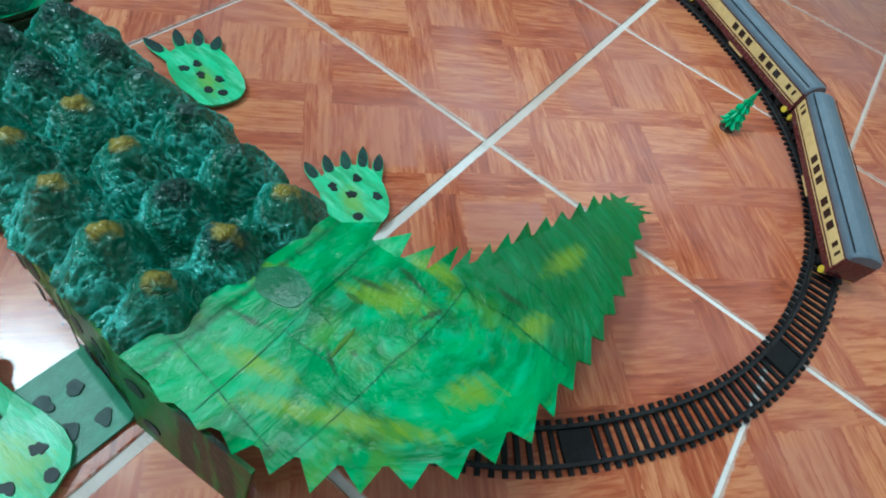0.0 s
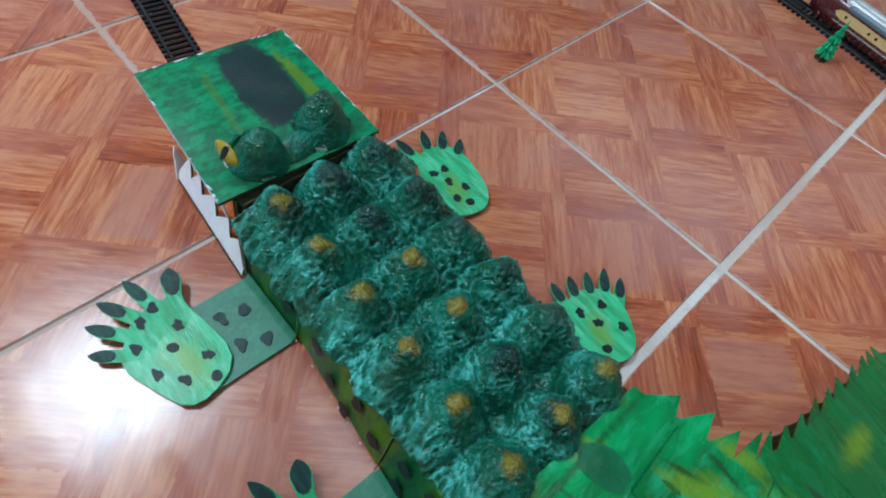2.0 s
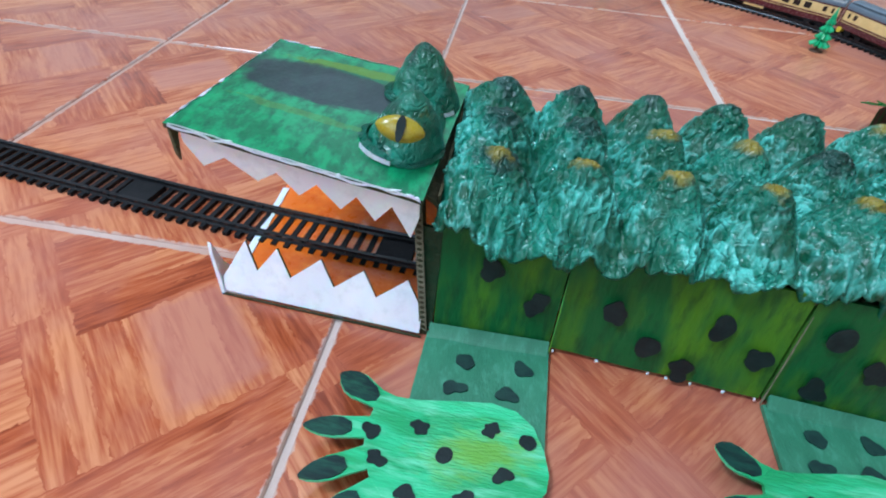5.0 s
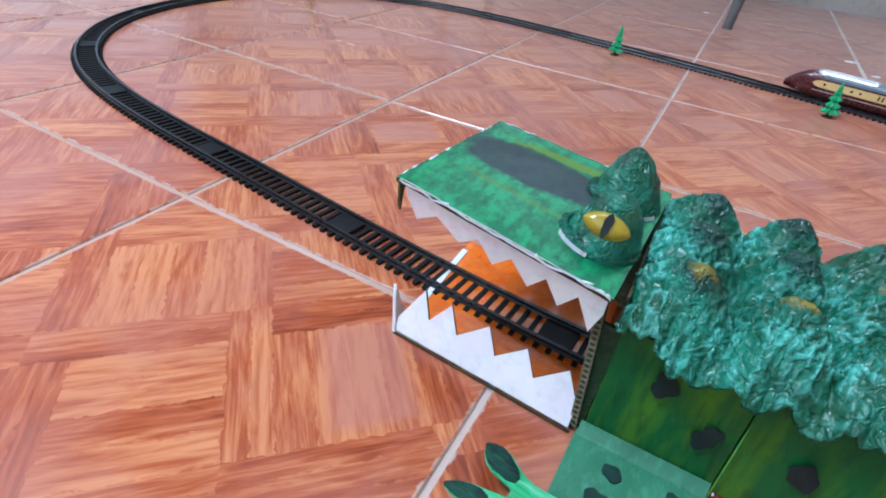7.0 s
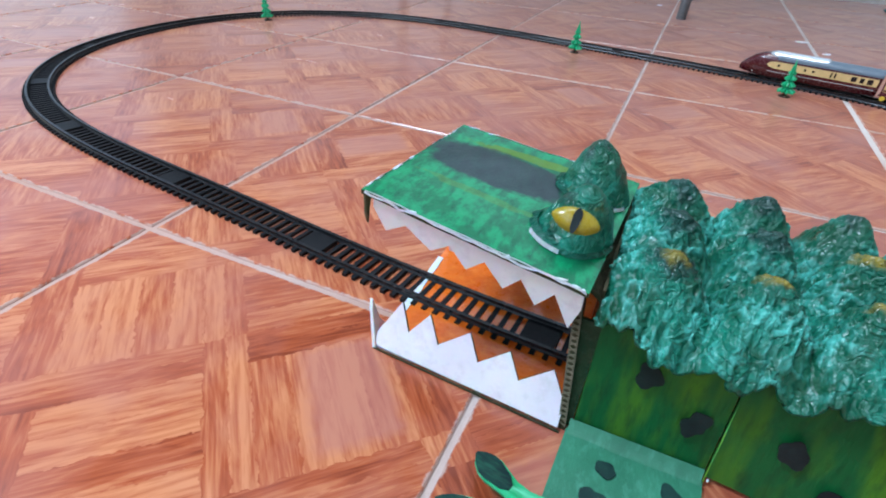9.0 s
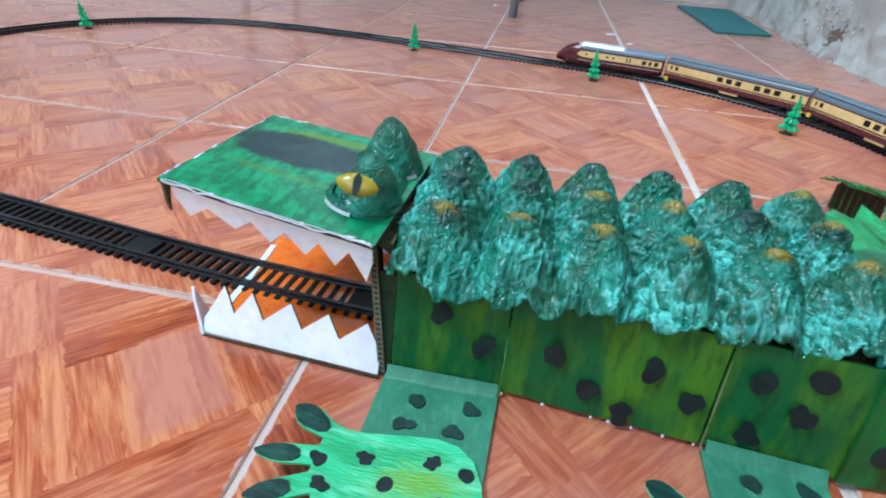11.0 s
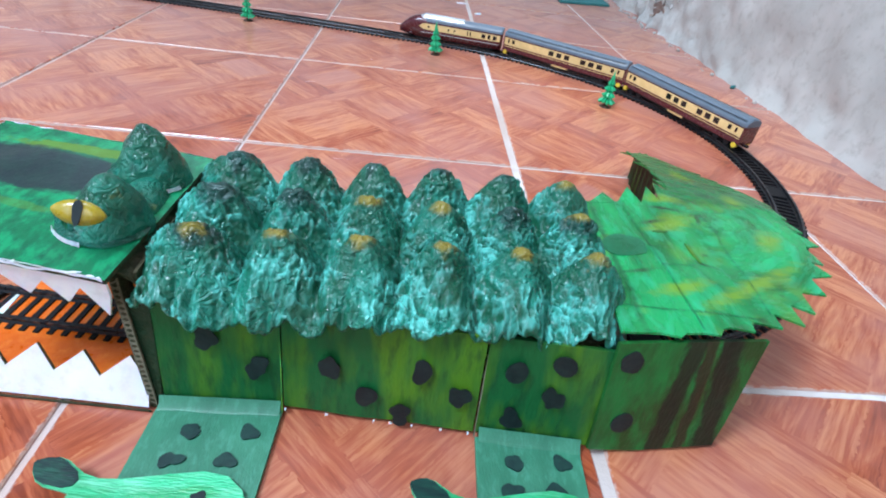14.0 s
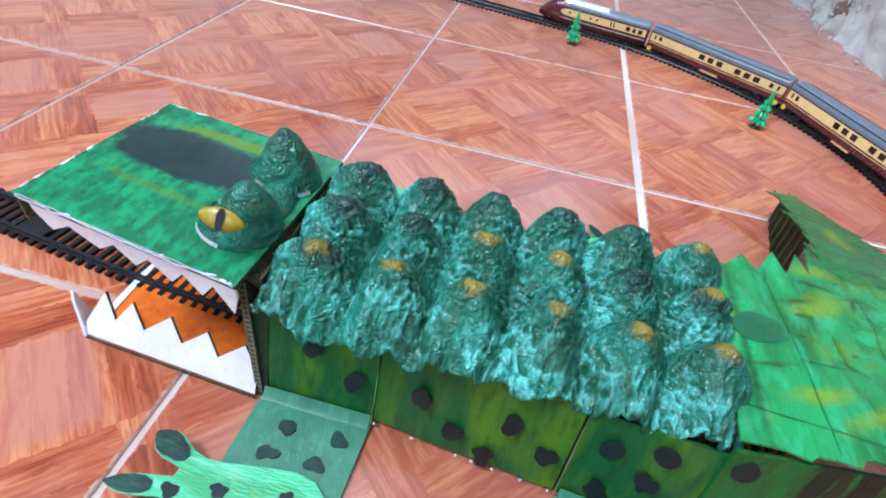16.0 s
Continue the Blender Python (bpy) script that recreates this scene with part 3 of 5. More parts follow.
def blot(rx, ry, wob=0.22, n=20, seed=0):
    """The uneven, rounded outline of a brushed spot."""
    r = random.Random(seed)
    waves = [(k, wob * r.random() / k ** 0.6, 6.28319 * r.random()) for k in (2, 3, 5)]
    out = []
    for i in range(n):
        t = 6.28319 * i / n
        f = 1 + sum(0.42 * a * math.sin(k * t + ph) for k, a, ph in waves)
        out.append((rx * f * math.cos(t), ry * f * math.sin(t)))
    return out


# ---- setting ----
X0, X1, Y0, Y1, H = -3.0, 0.916, -2.3, 2.03, 2.6


def build_floor():
    bm = box(bmesh.new(), X0, X1 + 0.06, Y0, Y1 + 0.05, -0.06, -0.0022)
    floor = part("floor", bm, M_GROUT, None)
    tagged(floor, "glazed wood-print tile floor with pale cement joints", "floor", kind="structure")
    return floor


def build_walls():
    # the unfinished wall: rough plaster, broken away along its foot
    bm = bmesh.new()
    nu, nv = 460, 70

    def wall(u, v):
        y, z = Y0 + (Y1 - Y0) * u, -0.02 + H * v ** 2.2
        foot = max(0.0, 1 - z / 0.16)
        x = X1 + 0.012 * noise.noise((y * 3, z * 3, 1)) + 0.006 * noise.noise((y * 14, z * 14, 5))
        x += 0.010 * foot * noise.noise((y * 5, z * 9, 2)) + 0.009 * foot * noise.noise((y * 21, z * 24, 3)) - 0.012 * foot ** 3
        if y > 0.95 and z < 0.5:
            x += 0.03 * max(0.0, noise.noise((y * 8, z * 9, 7)))
        # crumbling plaster: pits and proud crusts, thickest where it has come away
        loose = max(0.0, 1 - abs(y - 1.10) / 0.75) * max(0.0, 1 - z / 0.42)
        crust = noise.noise((y * 17, z * 19, 4))
        x -= loose * (0.016 * max(0.0, crust - 0.05) ** 0.5 - 0.010 * max(0.0, -crust) + 0.010 * noise.noise((y * 46, z * 50, 9)) + 0.006 * noise.noise((y * 95, z * 100, 3)))
        return Vector((x, y, z))

    vs = [[bm.verts.new(wall(i / nu, j / nv)) for j in range(nv + 1)] for i in range(nu + 1)]
    back = [[bm.verts.new((X1 + 0.14, p.co.y, p.co.z)) for p in (row[0], row[-1])] for row in vs]
    for i in range(nu):
        for j in range(nv):
            bm.faces.new((vs[i][j], vs[i + 1][j], vs[i + 1][j + 1], vs[i][j + 1]))
        bm.faces.new((back[i][0], back[i][1], back[i + 1][1], back[i + 1][0]))
        bm.faces.new((vs[i][-1], vs[i + 1][-1], back[i + 1][1], back[i][1]))
    tagged(part("wall_east", bm, M_PLASTER, None, smooth=True), "unfinished grey cement wall, crumbling along its foot", "wall", kind="structure")
    # north wall: kept pale to brighten floor reflections; its window opening is added
    bm = bmesh.new()
    box(bm, X0 - 0.15, -0.95, Y1, Y1 + 0.15, -0.02, H)
    box(bm, 0.75, X1 + 0.14, Y1, Y1 + 0.15, -0.02, H)
    box(bm, -0.95, 0.75, Y1, Y1 + 0.15, -0.02, 1.25)
    box(bm, -0.95, 0.75, Y1, Y1 + 0.15, 2.25, H)
    tagged(part("wall_north", bm, M_PALEWALL, None), "pale painted wall with an added high window opening", "wall", kind="structure")
    # unseen west wall, added: an opening goes through it for a fill lamp
    bm = bmesh.new()
    box(bm, X0 - 0.15, X0, Y0, -0.95, -0.02, H)
    box(bm, X0 - 0.15, X0, 1.65, Y1, -0.02, H)
    box(bm, X0 - 0.15, X0, -0.95, 1.65, 2.1, H)
    tagged(part("wall_west", bm, M_PLASTER, None), "unseen grey cement wall, added with a wide opening", "wall", kind="structure")
    # unseen south wall, added; its opening holds a fill lamp
    bm = bmesh.new()
    box(bm, X0 - 0.15, -1.6, Y0 - 0.15, Y0, -0.02, H)
    box(bm, 0.4, X1 + 0.14, Y0 - 0.15, Y0, -0.02, H)
    box(bm, -1.6, 0.4, Y0 - 0.15, Y0, -0.02, 0.9)
    box(bm, -1.6, 0.4, Y0 - 0.15, Y0, 2.2, H)
    tagged(part("wall_south", bm, M_PLASTER, None), "unseen grey cement wall, added with a window-sized opening", "wall", kind="structure")
    # unseen ceiling, added and kept grey so that less light bounces back
    bm = bmesh.new()
    edge = X0 - 0.15
    for a0, a1, b0, b1 in ((-1.73, -0.97, -1.33, -0.57), (-0.60, 0.20, -0.30, 0.50)):
        box(bm, edge, a0, Y0 - 0.15, Y1 + 0.15, H, H + 0.12)
        box(bm, a0, a1, Y0 - 0.15, b0, H, H + 0.12)
        box(bm, a0, a1, b1, Y1 + 0.15, H, H + 0.12)
        edge = a1
    box(bm, edge, X1 + 0.14, Y0 - 0.15, Y1 + 0.15, H, H + 0.12)
    tagged(part("ceiling", bm, M_CEILING, None), "unseen grey ceiling, added, with two square roof openings", "ceiling", kind="structure")
    bm = box(bmesh.new(), -60, 60, -60, 60, -0.5, -0.062)
    tagged(part("ground", bm, M_EARTH, None), "pale concrete yard outside", "ground", kind="structure")


def build_wall_details():
    # bare clay showing where the plaster has fallen off
    bm = prism(bmesh.new(), blot(0.040, 0.022, 0.9, 30, 3), (X1 - 0.005, 1.010, 0.048), (0, -1, 0), (0, 0, 1), 0.03)
    tagged(part("wall_patch", bm, M_BRICKHOLE, None), "bare brown clay patch in the grey wall", "patch", "", "structure")
    # lumps of loose plaster hanging round the bare patch
    q = random.Random(8)
    bm = bmesh.new()
    for i in range(150):
        y, z = q.gauss(1.07, 0.13), abs(q.gauss(0.07, 0.06))
        s = q.choice((0.002, 0.003, 0.004, 0.006)) * q.uniform(0.6, 1.4)
        made = bmesh.ops.create_icosphere(bm, subdivisions=1, radius=s, matrix=pose(X1 - 0.004, min(y, 1.9), z + 0.004, q.uniform(0, 360), 0, 0) @ Matrix.Diagonal((0.7, q.uniform(0.6, 1.8), q.uniform(0.5, 1), 1)))
        for v in made["verts"]:
            v.co += Vector([q.uniform(-0.35, 0.35) * s for _ in range(3)])
    tagged(part("broken_plaster", bm, M_PLASTER, None), "lumps of broken grey cement plaster on the wall", "plaster", kind="structure")
    r = random.Random(3)
    bm = bmesh.new()
    for i in range(110):
        y = r.uniform(0.3, 1.9) if i % 4 == 0 else r.gauss(1.05, 0.22)
        s = r.choice((0.001, 0.0015, 0.002, 0.004)) * r.uniform(0.6, 1.5)
        x = X1 - 0.026 + 0.018 * noise.noise((y * 5, 0, 2)) - abs(r.gauss(0.0, 0.012))
        bmesh.ops.create_icosphere(bm, subdivisions=1, radius=s, matrix=pose(x, min(y, 1.99), s * 0.35, r.uniform(0, 360), r.uniform(0, 360), 0) @ Matrix.Diagonal((1, r.uniform(0.5, 1), r.uniform(0.4, 0.8), 1)))
    tagged(part("rubble", bm, M_PLASTER, None), "crumbs of grey cement plaster along the wall's foot", "rubble", kind="stuff")


# ---- track ----
KNOTS = ((-0.07, -0.3135), (0.04, -0.3225), (0.16, -0.3235), (0.35, -0.318), (0.47, -0.293), (0.553, -0.252), (0.647, -0.143), (0.697, -0.045), (0.717, 0.085),
         (0.688, 0.232), (0.592, 0.376), (0.480, 0.464), (0.346, 0.535), (0.137, 0.575), (-0.003, 0.603), (-0.36, 0.655), (-0.58, 0.660),
         (-0.76, 0.615), (-0.91, 0.50), (-0.995, 0.33), (-1.00, 0.13), (-0.93, -0.05), (-0.78, -0.185), (-0.58, -0.247), (-0.36, -0.276), (-0.18, -0.301))


def track_line():
    """The middle of the track: a closed smooth line in even steps, with the way it runs."""
    k, n, fine = [Vector(p) for p in KNOTS], len(KNOTS), []
    for i in range(n):
        p0, p1, p2, p3 = k[i - 1], k[i], k[(i + 1) % n], k[(i + 2) % n]
        for s in range(20):
            t = s / 20
            fine.append(0.5 * (2 * p1 + (p2 - p0) * t + (2 * p0 - 5 * p1 + 4 * p2 - p3) * t * t + (3 * p1 - p0 - 3 * p2 + p3) * t ** 3))
    for _ in range(120):
        fine = [(fine[i - 1] + 2 * fine[i] + fine[(i + 1) % len(fine)]) / 4 for i in range(len(fine))]
    far = np.cumsum([0] + [(fine[(i + 1) % len(fine)] - fine[i]).length for i in range(len(fine))])
    return far[-1], far, np.array([tuple(p) for p in fine + fine[:1]])


LENGTH, FAR, LINE = track_line()


def on_track(s):
    s %= LENGTH
    at = lambda q: Vector((float(np.interp(q % LENGTH, FAR, LINE[:, 0])), float(np.interp(q % LENGTH, FAR, LINE[:, 1])), 0))
    return at(s), (at(s + 0.004) - at(s - 0.004)).normalized()


def along(s, z=0.0):
    p, d = on_track(s)
    return Matrix.Translation((p.x, p.y, z)) @ Matrix.Rotation(math.atan2(d.y, d.x), 4, "Z")


def where_on_track(x, y):
    return float(FAR[np.argmin(np.hypot(LINE[:, 0] - x, LINE[:, 1] - y))])


# joint plates along the straight by the tunnel and on the curve behind the tail
PLATES = ((-0.197, -0.299), (0.023, -0.321), (0.592, -0.217), (0.708, -0.011), (-0.635, -0.235), (-0.410, -0.270))


def track_sections(lead):
    """Where each section begins and how long it is; its plate lies the lead further on."""
    knots = sorted(where_on_track(*p) for p in PLATES)
    out = []
    for a, b in zip(knots, knots[1:] + [knots[0] + LENGTH]):
        n = max(1, round((b - a) / 0.224))
        out += [(a - lead + (b - a) * k / n, (b - a) / n) for k in range(n)]
    return out


def build_track():
    tie_gap, lead = 0.0098, 0.035
    tie_mesh = None
    for s0, step in track_sections(lead):
        p, _ = on_track(s0 + step / 2)
        sec = empty("track_section", (p.x, p.y, 0), "black plastic toy railway track section lying on the tiles", "track", "toy railway track sections")
        for side in (-1, 1):
            rings = []
            for i in range(13):
                m = along(s0 + 0.0002 + (step - 0.0004) * i / 12)
                y = side * 0.0140
                rings.append([m @ Vector((0, y + dy, z)) for dy, z in ((-0.0019, 0.0030), (0.0019, 0.0030), (0.0008, 0.0048), (0.0015, 0.0084), (-0.0015, 0.0084), (-0.0008, 0.0048))])
            part("rail", loft(bmesh.new(), rings), M_RAIL, sec)
        ties = int(step / tie_gap)
        for i in range(ties):
            m = Matrix.Translation((-p.x, -p.y, 0)) @ along(s0 + (i + 0.5) * step / ties)
            if 1 < i <= 4:
                if i == 3:
                    bm = box(bmesh.new(), -0.0138, 0.0138, -0.0121, 0.0121, 0.0004, 0.0050, 0.0006)
                    plate = part("joint_plate", bm, M_TRACK, sec)
                    plate.matrix_parent_inverse = Matrix()
                    plate.matrix_basis = m
            if tie_mesh is None:
                tie = part("sleeper", box(bmesh.new(), -0.0020, 0.0020, -0.0208, 0.0208, 0.0003, 0.0034), M_TRACK, sec)
                tie_mesh = tie.data
            else:
                tie = new("sleeper", tie_mesh)
                tie.parent = sec
            tie.matrix_parent_inverse = Matrix()
            tie.matrix_basis = m


# ---- trees ----
def build_tree():
    tree = empty("toy_tree", (0, 0, 0), "small bright green plastic toy fir tree on a brown foot", "toy tree", "toy fir trees by the track")
    bm = bmesh.new()
    rings = [[Vector((r * math.cos(6.28319 * i / 14), r * math.sin(6.28319 * i / 14), z)) for i in range(14)] for r, z in ((0.0085, 0), (0.0085, 0.0012), (0.006, 0.0022), (0.0022, 0.0035), (0.0018, 0.012))]
    part("foot", loft(bm, rings), M_TRUNK, tree, "brown round foot", True)
    part("trunk", rod(bmesh.new(), (0, 0, 0.006), (0, 0, 0.050), 0.0017, 0.0006, 8), M_FIR, tree)
    for n, (z, r, lobes) in enumerate(((0.0105, 0.0135, 9), (0.0195, 0.0110, 8), (0.029, 0.0085, 8), (0.038, 0.0058, 7), (0.0455, 0.0034, 6))):
        bm = bmesh.new()
        k = lobes * 4
        def ring(f, up, wave):
            pts = []
            for i in range(k):
                a = 6.28319 * i / k + n * 0.5
                w = 1 - wave * (0.5 - 0.5 * math.cos(a * lobes))
                pts.append(Vector((r * f * w * math.cos(a), r * f * w * math.sin(a), z + up + 0.0016 * math.sin(a * lobes + n) * f * wave)))
            return pts
        loft(bm, [ring(0.15, 0.0055, 0), ring(0.5, 0.0036, 0.35), ring(1.0, -0.0012, 0.62), ring(0.97, -0.0032, 0.62), ring(0.45, 0.0004, 0.35), ring(0.15, 0.001, 0)])
        part("branch_tier", bm, M_FIR, tree)
    part("top", rod(bmesh.new(), (0, 0, 0.048), (0, 0, 0.0565), 0.0017, 0.0003, 8), M_FIR, tree)
    return tree


# ---- train ----
def coach_section(w, h0, h1, arch):
    """Half-round roof over straight sides, as a closed ring of (y, z)."""
    ring = [(-w, h0), (w, h0), (w, h1)]
    ring += [(w * math.cos(a), h1 + arch * math.sin(a)) for a in [math.pi * i / 10 for i in range(1, 10)]]
    return ring + [(-w, h1)]


def bogie(parent, x, flip):
    bm = box(bmesh.new(), x - 0.016, x + 0.016, -0.0105, 0.0105, 0.0115, 0.0165, 0.001)
    b = part("bogie", bm, M_TRACK, parent)
    for dx in (-0.010, 0.010):
        for side in (-1, 1):
            bm = rod(bmesh.new(), (x + dx, side * 0.0122, 0.0127), (x + dx, side * 0.0146, 0.0127), 0.0052, 0.0056, 14)
            part("wheel", bm, M_TRACK, b)
        part("axle", rod(bmesh.new(), (x + dx, -0.0122, 0.0127), (x + dx, 0.0122, 0.0127), 0.001), M_RAIL, b)


def build_coach(length):
    c = empty("toy_coach", (0, 0, 0), "toy railway coach, maroon and cream with a slate blue roof", "toy train coach", "toy train coaches")
    L, W = length / 2, 0.0165
    bm = box(bmesh.new(), -L, L, -W, W, 0.0155, 0.0445, 0.0008)
    part("body", bm, M_MAROON, c)
    box_f = box(bmesh.new(), -L + 0.012, L - 0.012, -0.0125, 0.0125, 0.0115, 0.0157, 0.0008)
    part("underframe", box_f, M_TRACK, c)
    part("battery_box", box(bmesh.new(), -0.017, 0.017, -0.0150, 0.0150, 0.0112, 0.0156, 0.001), M_CREAM, c, "dull cream underfloor box")
    bm = bmesh.new()
    rings = []
    for x, f in ((-L - 0.0006, 0.90), (-L + 0.002, 1.0), (L - 0.002, 1.0), (L + 0.0006, 0.90)):
        rings.append([Vector((x, y * f, 0.0445 + (z - 0.0445) * f)) for y, z in coach_section(W + 0.0006, 0.0435, 0.0465, 0.0095)])
    loft(bm, rings)
    part("roof", bm, M_ROOF, c)
    for side in (-1, 1):
        bm = box(bmesh.new(), -L + 0.004, L - 0.004, side * 0.0150 - 0.0006, side * 0.0150 + 0.0006, 0.0525, 0.0531)
        part("gutter", bm, M_TRACK, c)
    for side in (-1, 1):
        y = side * (W + 0.0004)
        bm = box(bmesh.new(), -L + 0.0025, L - 0.0025, min(y, y - side * 0.001), max(y, y - side * 0.001), 0.0275, 0.0412, 0.0003)
        band = part("window_band", bm, M_CREAM, c)
        for x, w in [(-0.118, 0.0035), (-0.106, 0.006)] + [(v, 0.0105) for v in (-0.080, -0.063, -0.046, -0.012, 0.005, 0.022)] + [(0.052, 0.007), (0.068, 0.007), (0.084, 0.007), (0.108, 0.006), (0.119, 0.0035)]:
            x *= length / 0.262
            bm = box(bmesh.new(), x - w / 2, x + w / 2, min(y, y + side * 0.0004), max(y, y + side * 0.0004), 0.0305 if w > 0.0072 else 0.032, 0.0392)
            part("window", bm, M_DARKWIN if not (0.045 < x < 0.095) else M_CREAM, band)
        bm = box(bmesh.new(), -L + 0.0025, L - 0.0025, min(y, y - side * 0.001), max(y, y - side * 0.001), 0.0243, 0.0251)
        part("lining", bm, M_CREAM, c, "thin cream line")
    for end in (-1, 1):
        part("coupler", box(bmesh.new(), min(end * (L - 0.004), end * (L + 0.0065)), max(end * (L - 0.004), end * (L + 0.0065)), -0.003, 0.003, 0.0125, 0.0155, 0.0005), M_TRACK, c)
        for side in (-1, 1):
            bm = rod(bmesh.new(), (end * (L - 0.007), side * 0.0105, 0.0135), (end * (L - 0.007), side * 0.0172, 0.0135), 0.0042, 0.0042, 12)
            part("axle_box", bm, M_YELLOW, c, "yellow round axle box")
        bogie(c, end * (L - 0.032), end)
    return c


def build_engine(length):
    e = empty("toy_engine", (0, 0, 0), "streamlined toy railcar engine, maroon and cream with a silver roof panel", "toy engine")
    L, W = length / 2, 0.0165
    bm, rings = bmesh.new(), []
    for f in [i / 22 for i in range(23)]:
        x = -L + length * f
        q = max(0.0, (f - 0.80) / 0.20)
        w = W * math.sqrt(max(0.0, 1 - (q * 0.93) ** 2.6))
        top = 0.0535 - 0.026 * q ** 1.9
        low = 0.0135 + 0.0035 * q ** 2
        shoulder = low + (top - low) * 0.72
        ring = [(-w, low), (w, low), (w, shoulder)] + [(w * math.cos(a), shoulder + (top - shoulder) * math.sin(a)) for a in [math.pi * i / 8 for i in range(1, 8)]] + [(-w, shoulder)]
        rings.append([Vector((x, y, z)) for y, z in ring])
    loft(bm, rings)
    part("body", bm, M_MAROON, e, smooth=True)
    bm, rings = bmesh.new(), []
    for x, f in ((-L - 0.0005, 0.95), (-L + 0.003, 1.0), (L * 0.42, 1.0), (L * 0.47, 0.93)):
        rings.append([Vector((x, y * f, 0.0440 + (z - 0.0440) * f)) for y, z in coach_section(W + 0.0005, 0.0440, 0.0462, 0.0088)])
    loft(bm, rings)
    part("roof", bm, M_ROOF, e)
    bm, rings = bmesh.new(), []
    for x, f in ((-0.030, 0.8), (-0.026, 1.0), (0.058, 1.0), (0.066, 0.75)):
        rings.append([Vector((x, y * f, 0.0475 + (z - 0.0475) * f)) for y, z in coach_section(0.0135, 0.0475, 0.0500, 0.0072)])
    loft(bm, rings)
    part("roof_panel", bm, M_SILVER, e, "glossy silver roof panel")
    for side in (-1, 1):
        y = side * (W + 0.0003)
        outline = [(-L + 0.004, 0.0285), (0.052, 0.0285), (0.061, 0.0305), (0.066, 0.0345), (0.061, 0.0390), (0.052, 0.0408), (-L + 0.004, 0.0408)]
        bm = prism(bmesh.new(), outline, (0, y, 0), (1, 0, 0), (0, 0, 1), 0.0008 * (1 if side < 0 else -1))
        band = part("cream_band", bm, M_CREAM, e)
        for x, w in ((-0.096, 0.008), (-0.084, 0.006), (-0.072, 0.008), (-0.044, 0.0025), (-0.038, 0.0025)):
            bm = box(bmesh.new(), x - w / 2, x + w / 2, min(y, y + side * 0.0004), max(y, y + side * 0.0004), 0.0308, 0.0388)
            part("window", bm, M_DARKWIN, band)
        for x in (-0.010, 0.003, 0.046):
            part("porthole", rod(bmesh.new(), (x, y, 0.0350), (x, y + side * 0.0004, 0.0350), 0.0021, 0.0021, 12), M_DARKWIN, band)
        part("skirt_line", box(bmesh.new(), -L + 0.004, 0.062, min(y, y - side * 0.0008), max(y, y - side * 0.0008), 0.0225, 0.0235), M_SILVER, e)
        bm = prism(bmesh.new(), [(0.0, 0.0), (0.010, 0.0), (0.0075, 0.0058), (0.0, 0.0066)], (0.0700, side * 0.0138, 0.0420), (1, 0, 0), (0, -side * 0.45, 1), 0.0008 * (1 if side < 0 else -1))
        part("cab_window", bm, M_DARKWIN, e)
    part("headlamp", rod(bmesh.new(), (L - 0.0125, 0, 0.0345), (L - 0.0085, 0, 0.0338), 0.0030, 0.0026, 14), M_LAMP, e, "round red lamp")
    part("front_plate", box(bmesh.new(), L - 0.0072, L - 0.0058, -0.0052, 0.0052, 0.0240, 0.0285, 0.0004), M_SILVER, e, "silver plate")
    part("bumper", loft(bmesh.new(), [[Vector((x, y * s, z)) for y, z in ((-0.0150, 0.0168), (0.0150, 0.0168), (0.0150, 0.0192), (-0.0150, 0.0192))] for x, s in ((L - 0.026, 1.06), (L - 0.010, 0.80), (L - 0.0045, 0.45))]), M_SILVER, e)
    part("underframe", box(bmesh.new(), -L + 0.02, L - 0.05, -0.0125, 0.0125, 0.0100, 0.0140, 0.001), M_TRACK, e)
    bogie(e, -L + 0.034, 1)
    bogie(e, L - 0.056, 1)
    return e


def build_train():
    nose = where_on_track(0.160, 0.570) - 0.014
    eng_len, coach_len, gap = 0.222, 0.262, 0.010
    s = nose - eng_len / 2   # the train runs with the track's sense, so the coaches lie behind
    engine = build_engine(eng_len)
    first = build_coach(coach_len)

    def seat(centre, reach):
        a, b = on_track(centre - reach)[0], on_track(centre + reach)[0]
        m, d = (a + b) / 2, b - a
        return Matrix.Translation((m.x, m.y, 0.0012)) @ Matrix.Rotation(math.atan2(d.y, d.x), 4, "Z")

    engine.matrix_basis = seat(s, 0.07)
    c1 = nose - eng_len - gap - coach_len / 2
    first.matrix_basis = seat(c1, 0.10)
    copy_thing(first, seat(c1 - coach_len - gap, 0.10))


# ---- things round the railway ----
def build_table():
    t = empty("table", (-0.42, 1.45, 0), "table with grey steel legs and a dark wooden top", "table")
    for x, y, lean in ((0.03, 1.165, 0.02), (-0.90, 1.165, -0.02), (0.03, 1.56, 0.02), (-0.90, 1.56, -0.02)):
        part("leg", rod(bmesh.new(), (x, y, 0.0), (x + lean, y, 0.72), 0.014, 0.014, 14), M_STEEL, t)
    part("tabletop", box(bmesh.new(), -0.98, 0.12, 1.10, 1.62, 0.72, 0.745, 0.004), M_WOOD, t)
    part("crossbar", rod(bmesh.new(), (0.03, 1.56, 0.12), (-0.90, 1.56, 0.12), 0.011), M_STEEL, t)


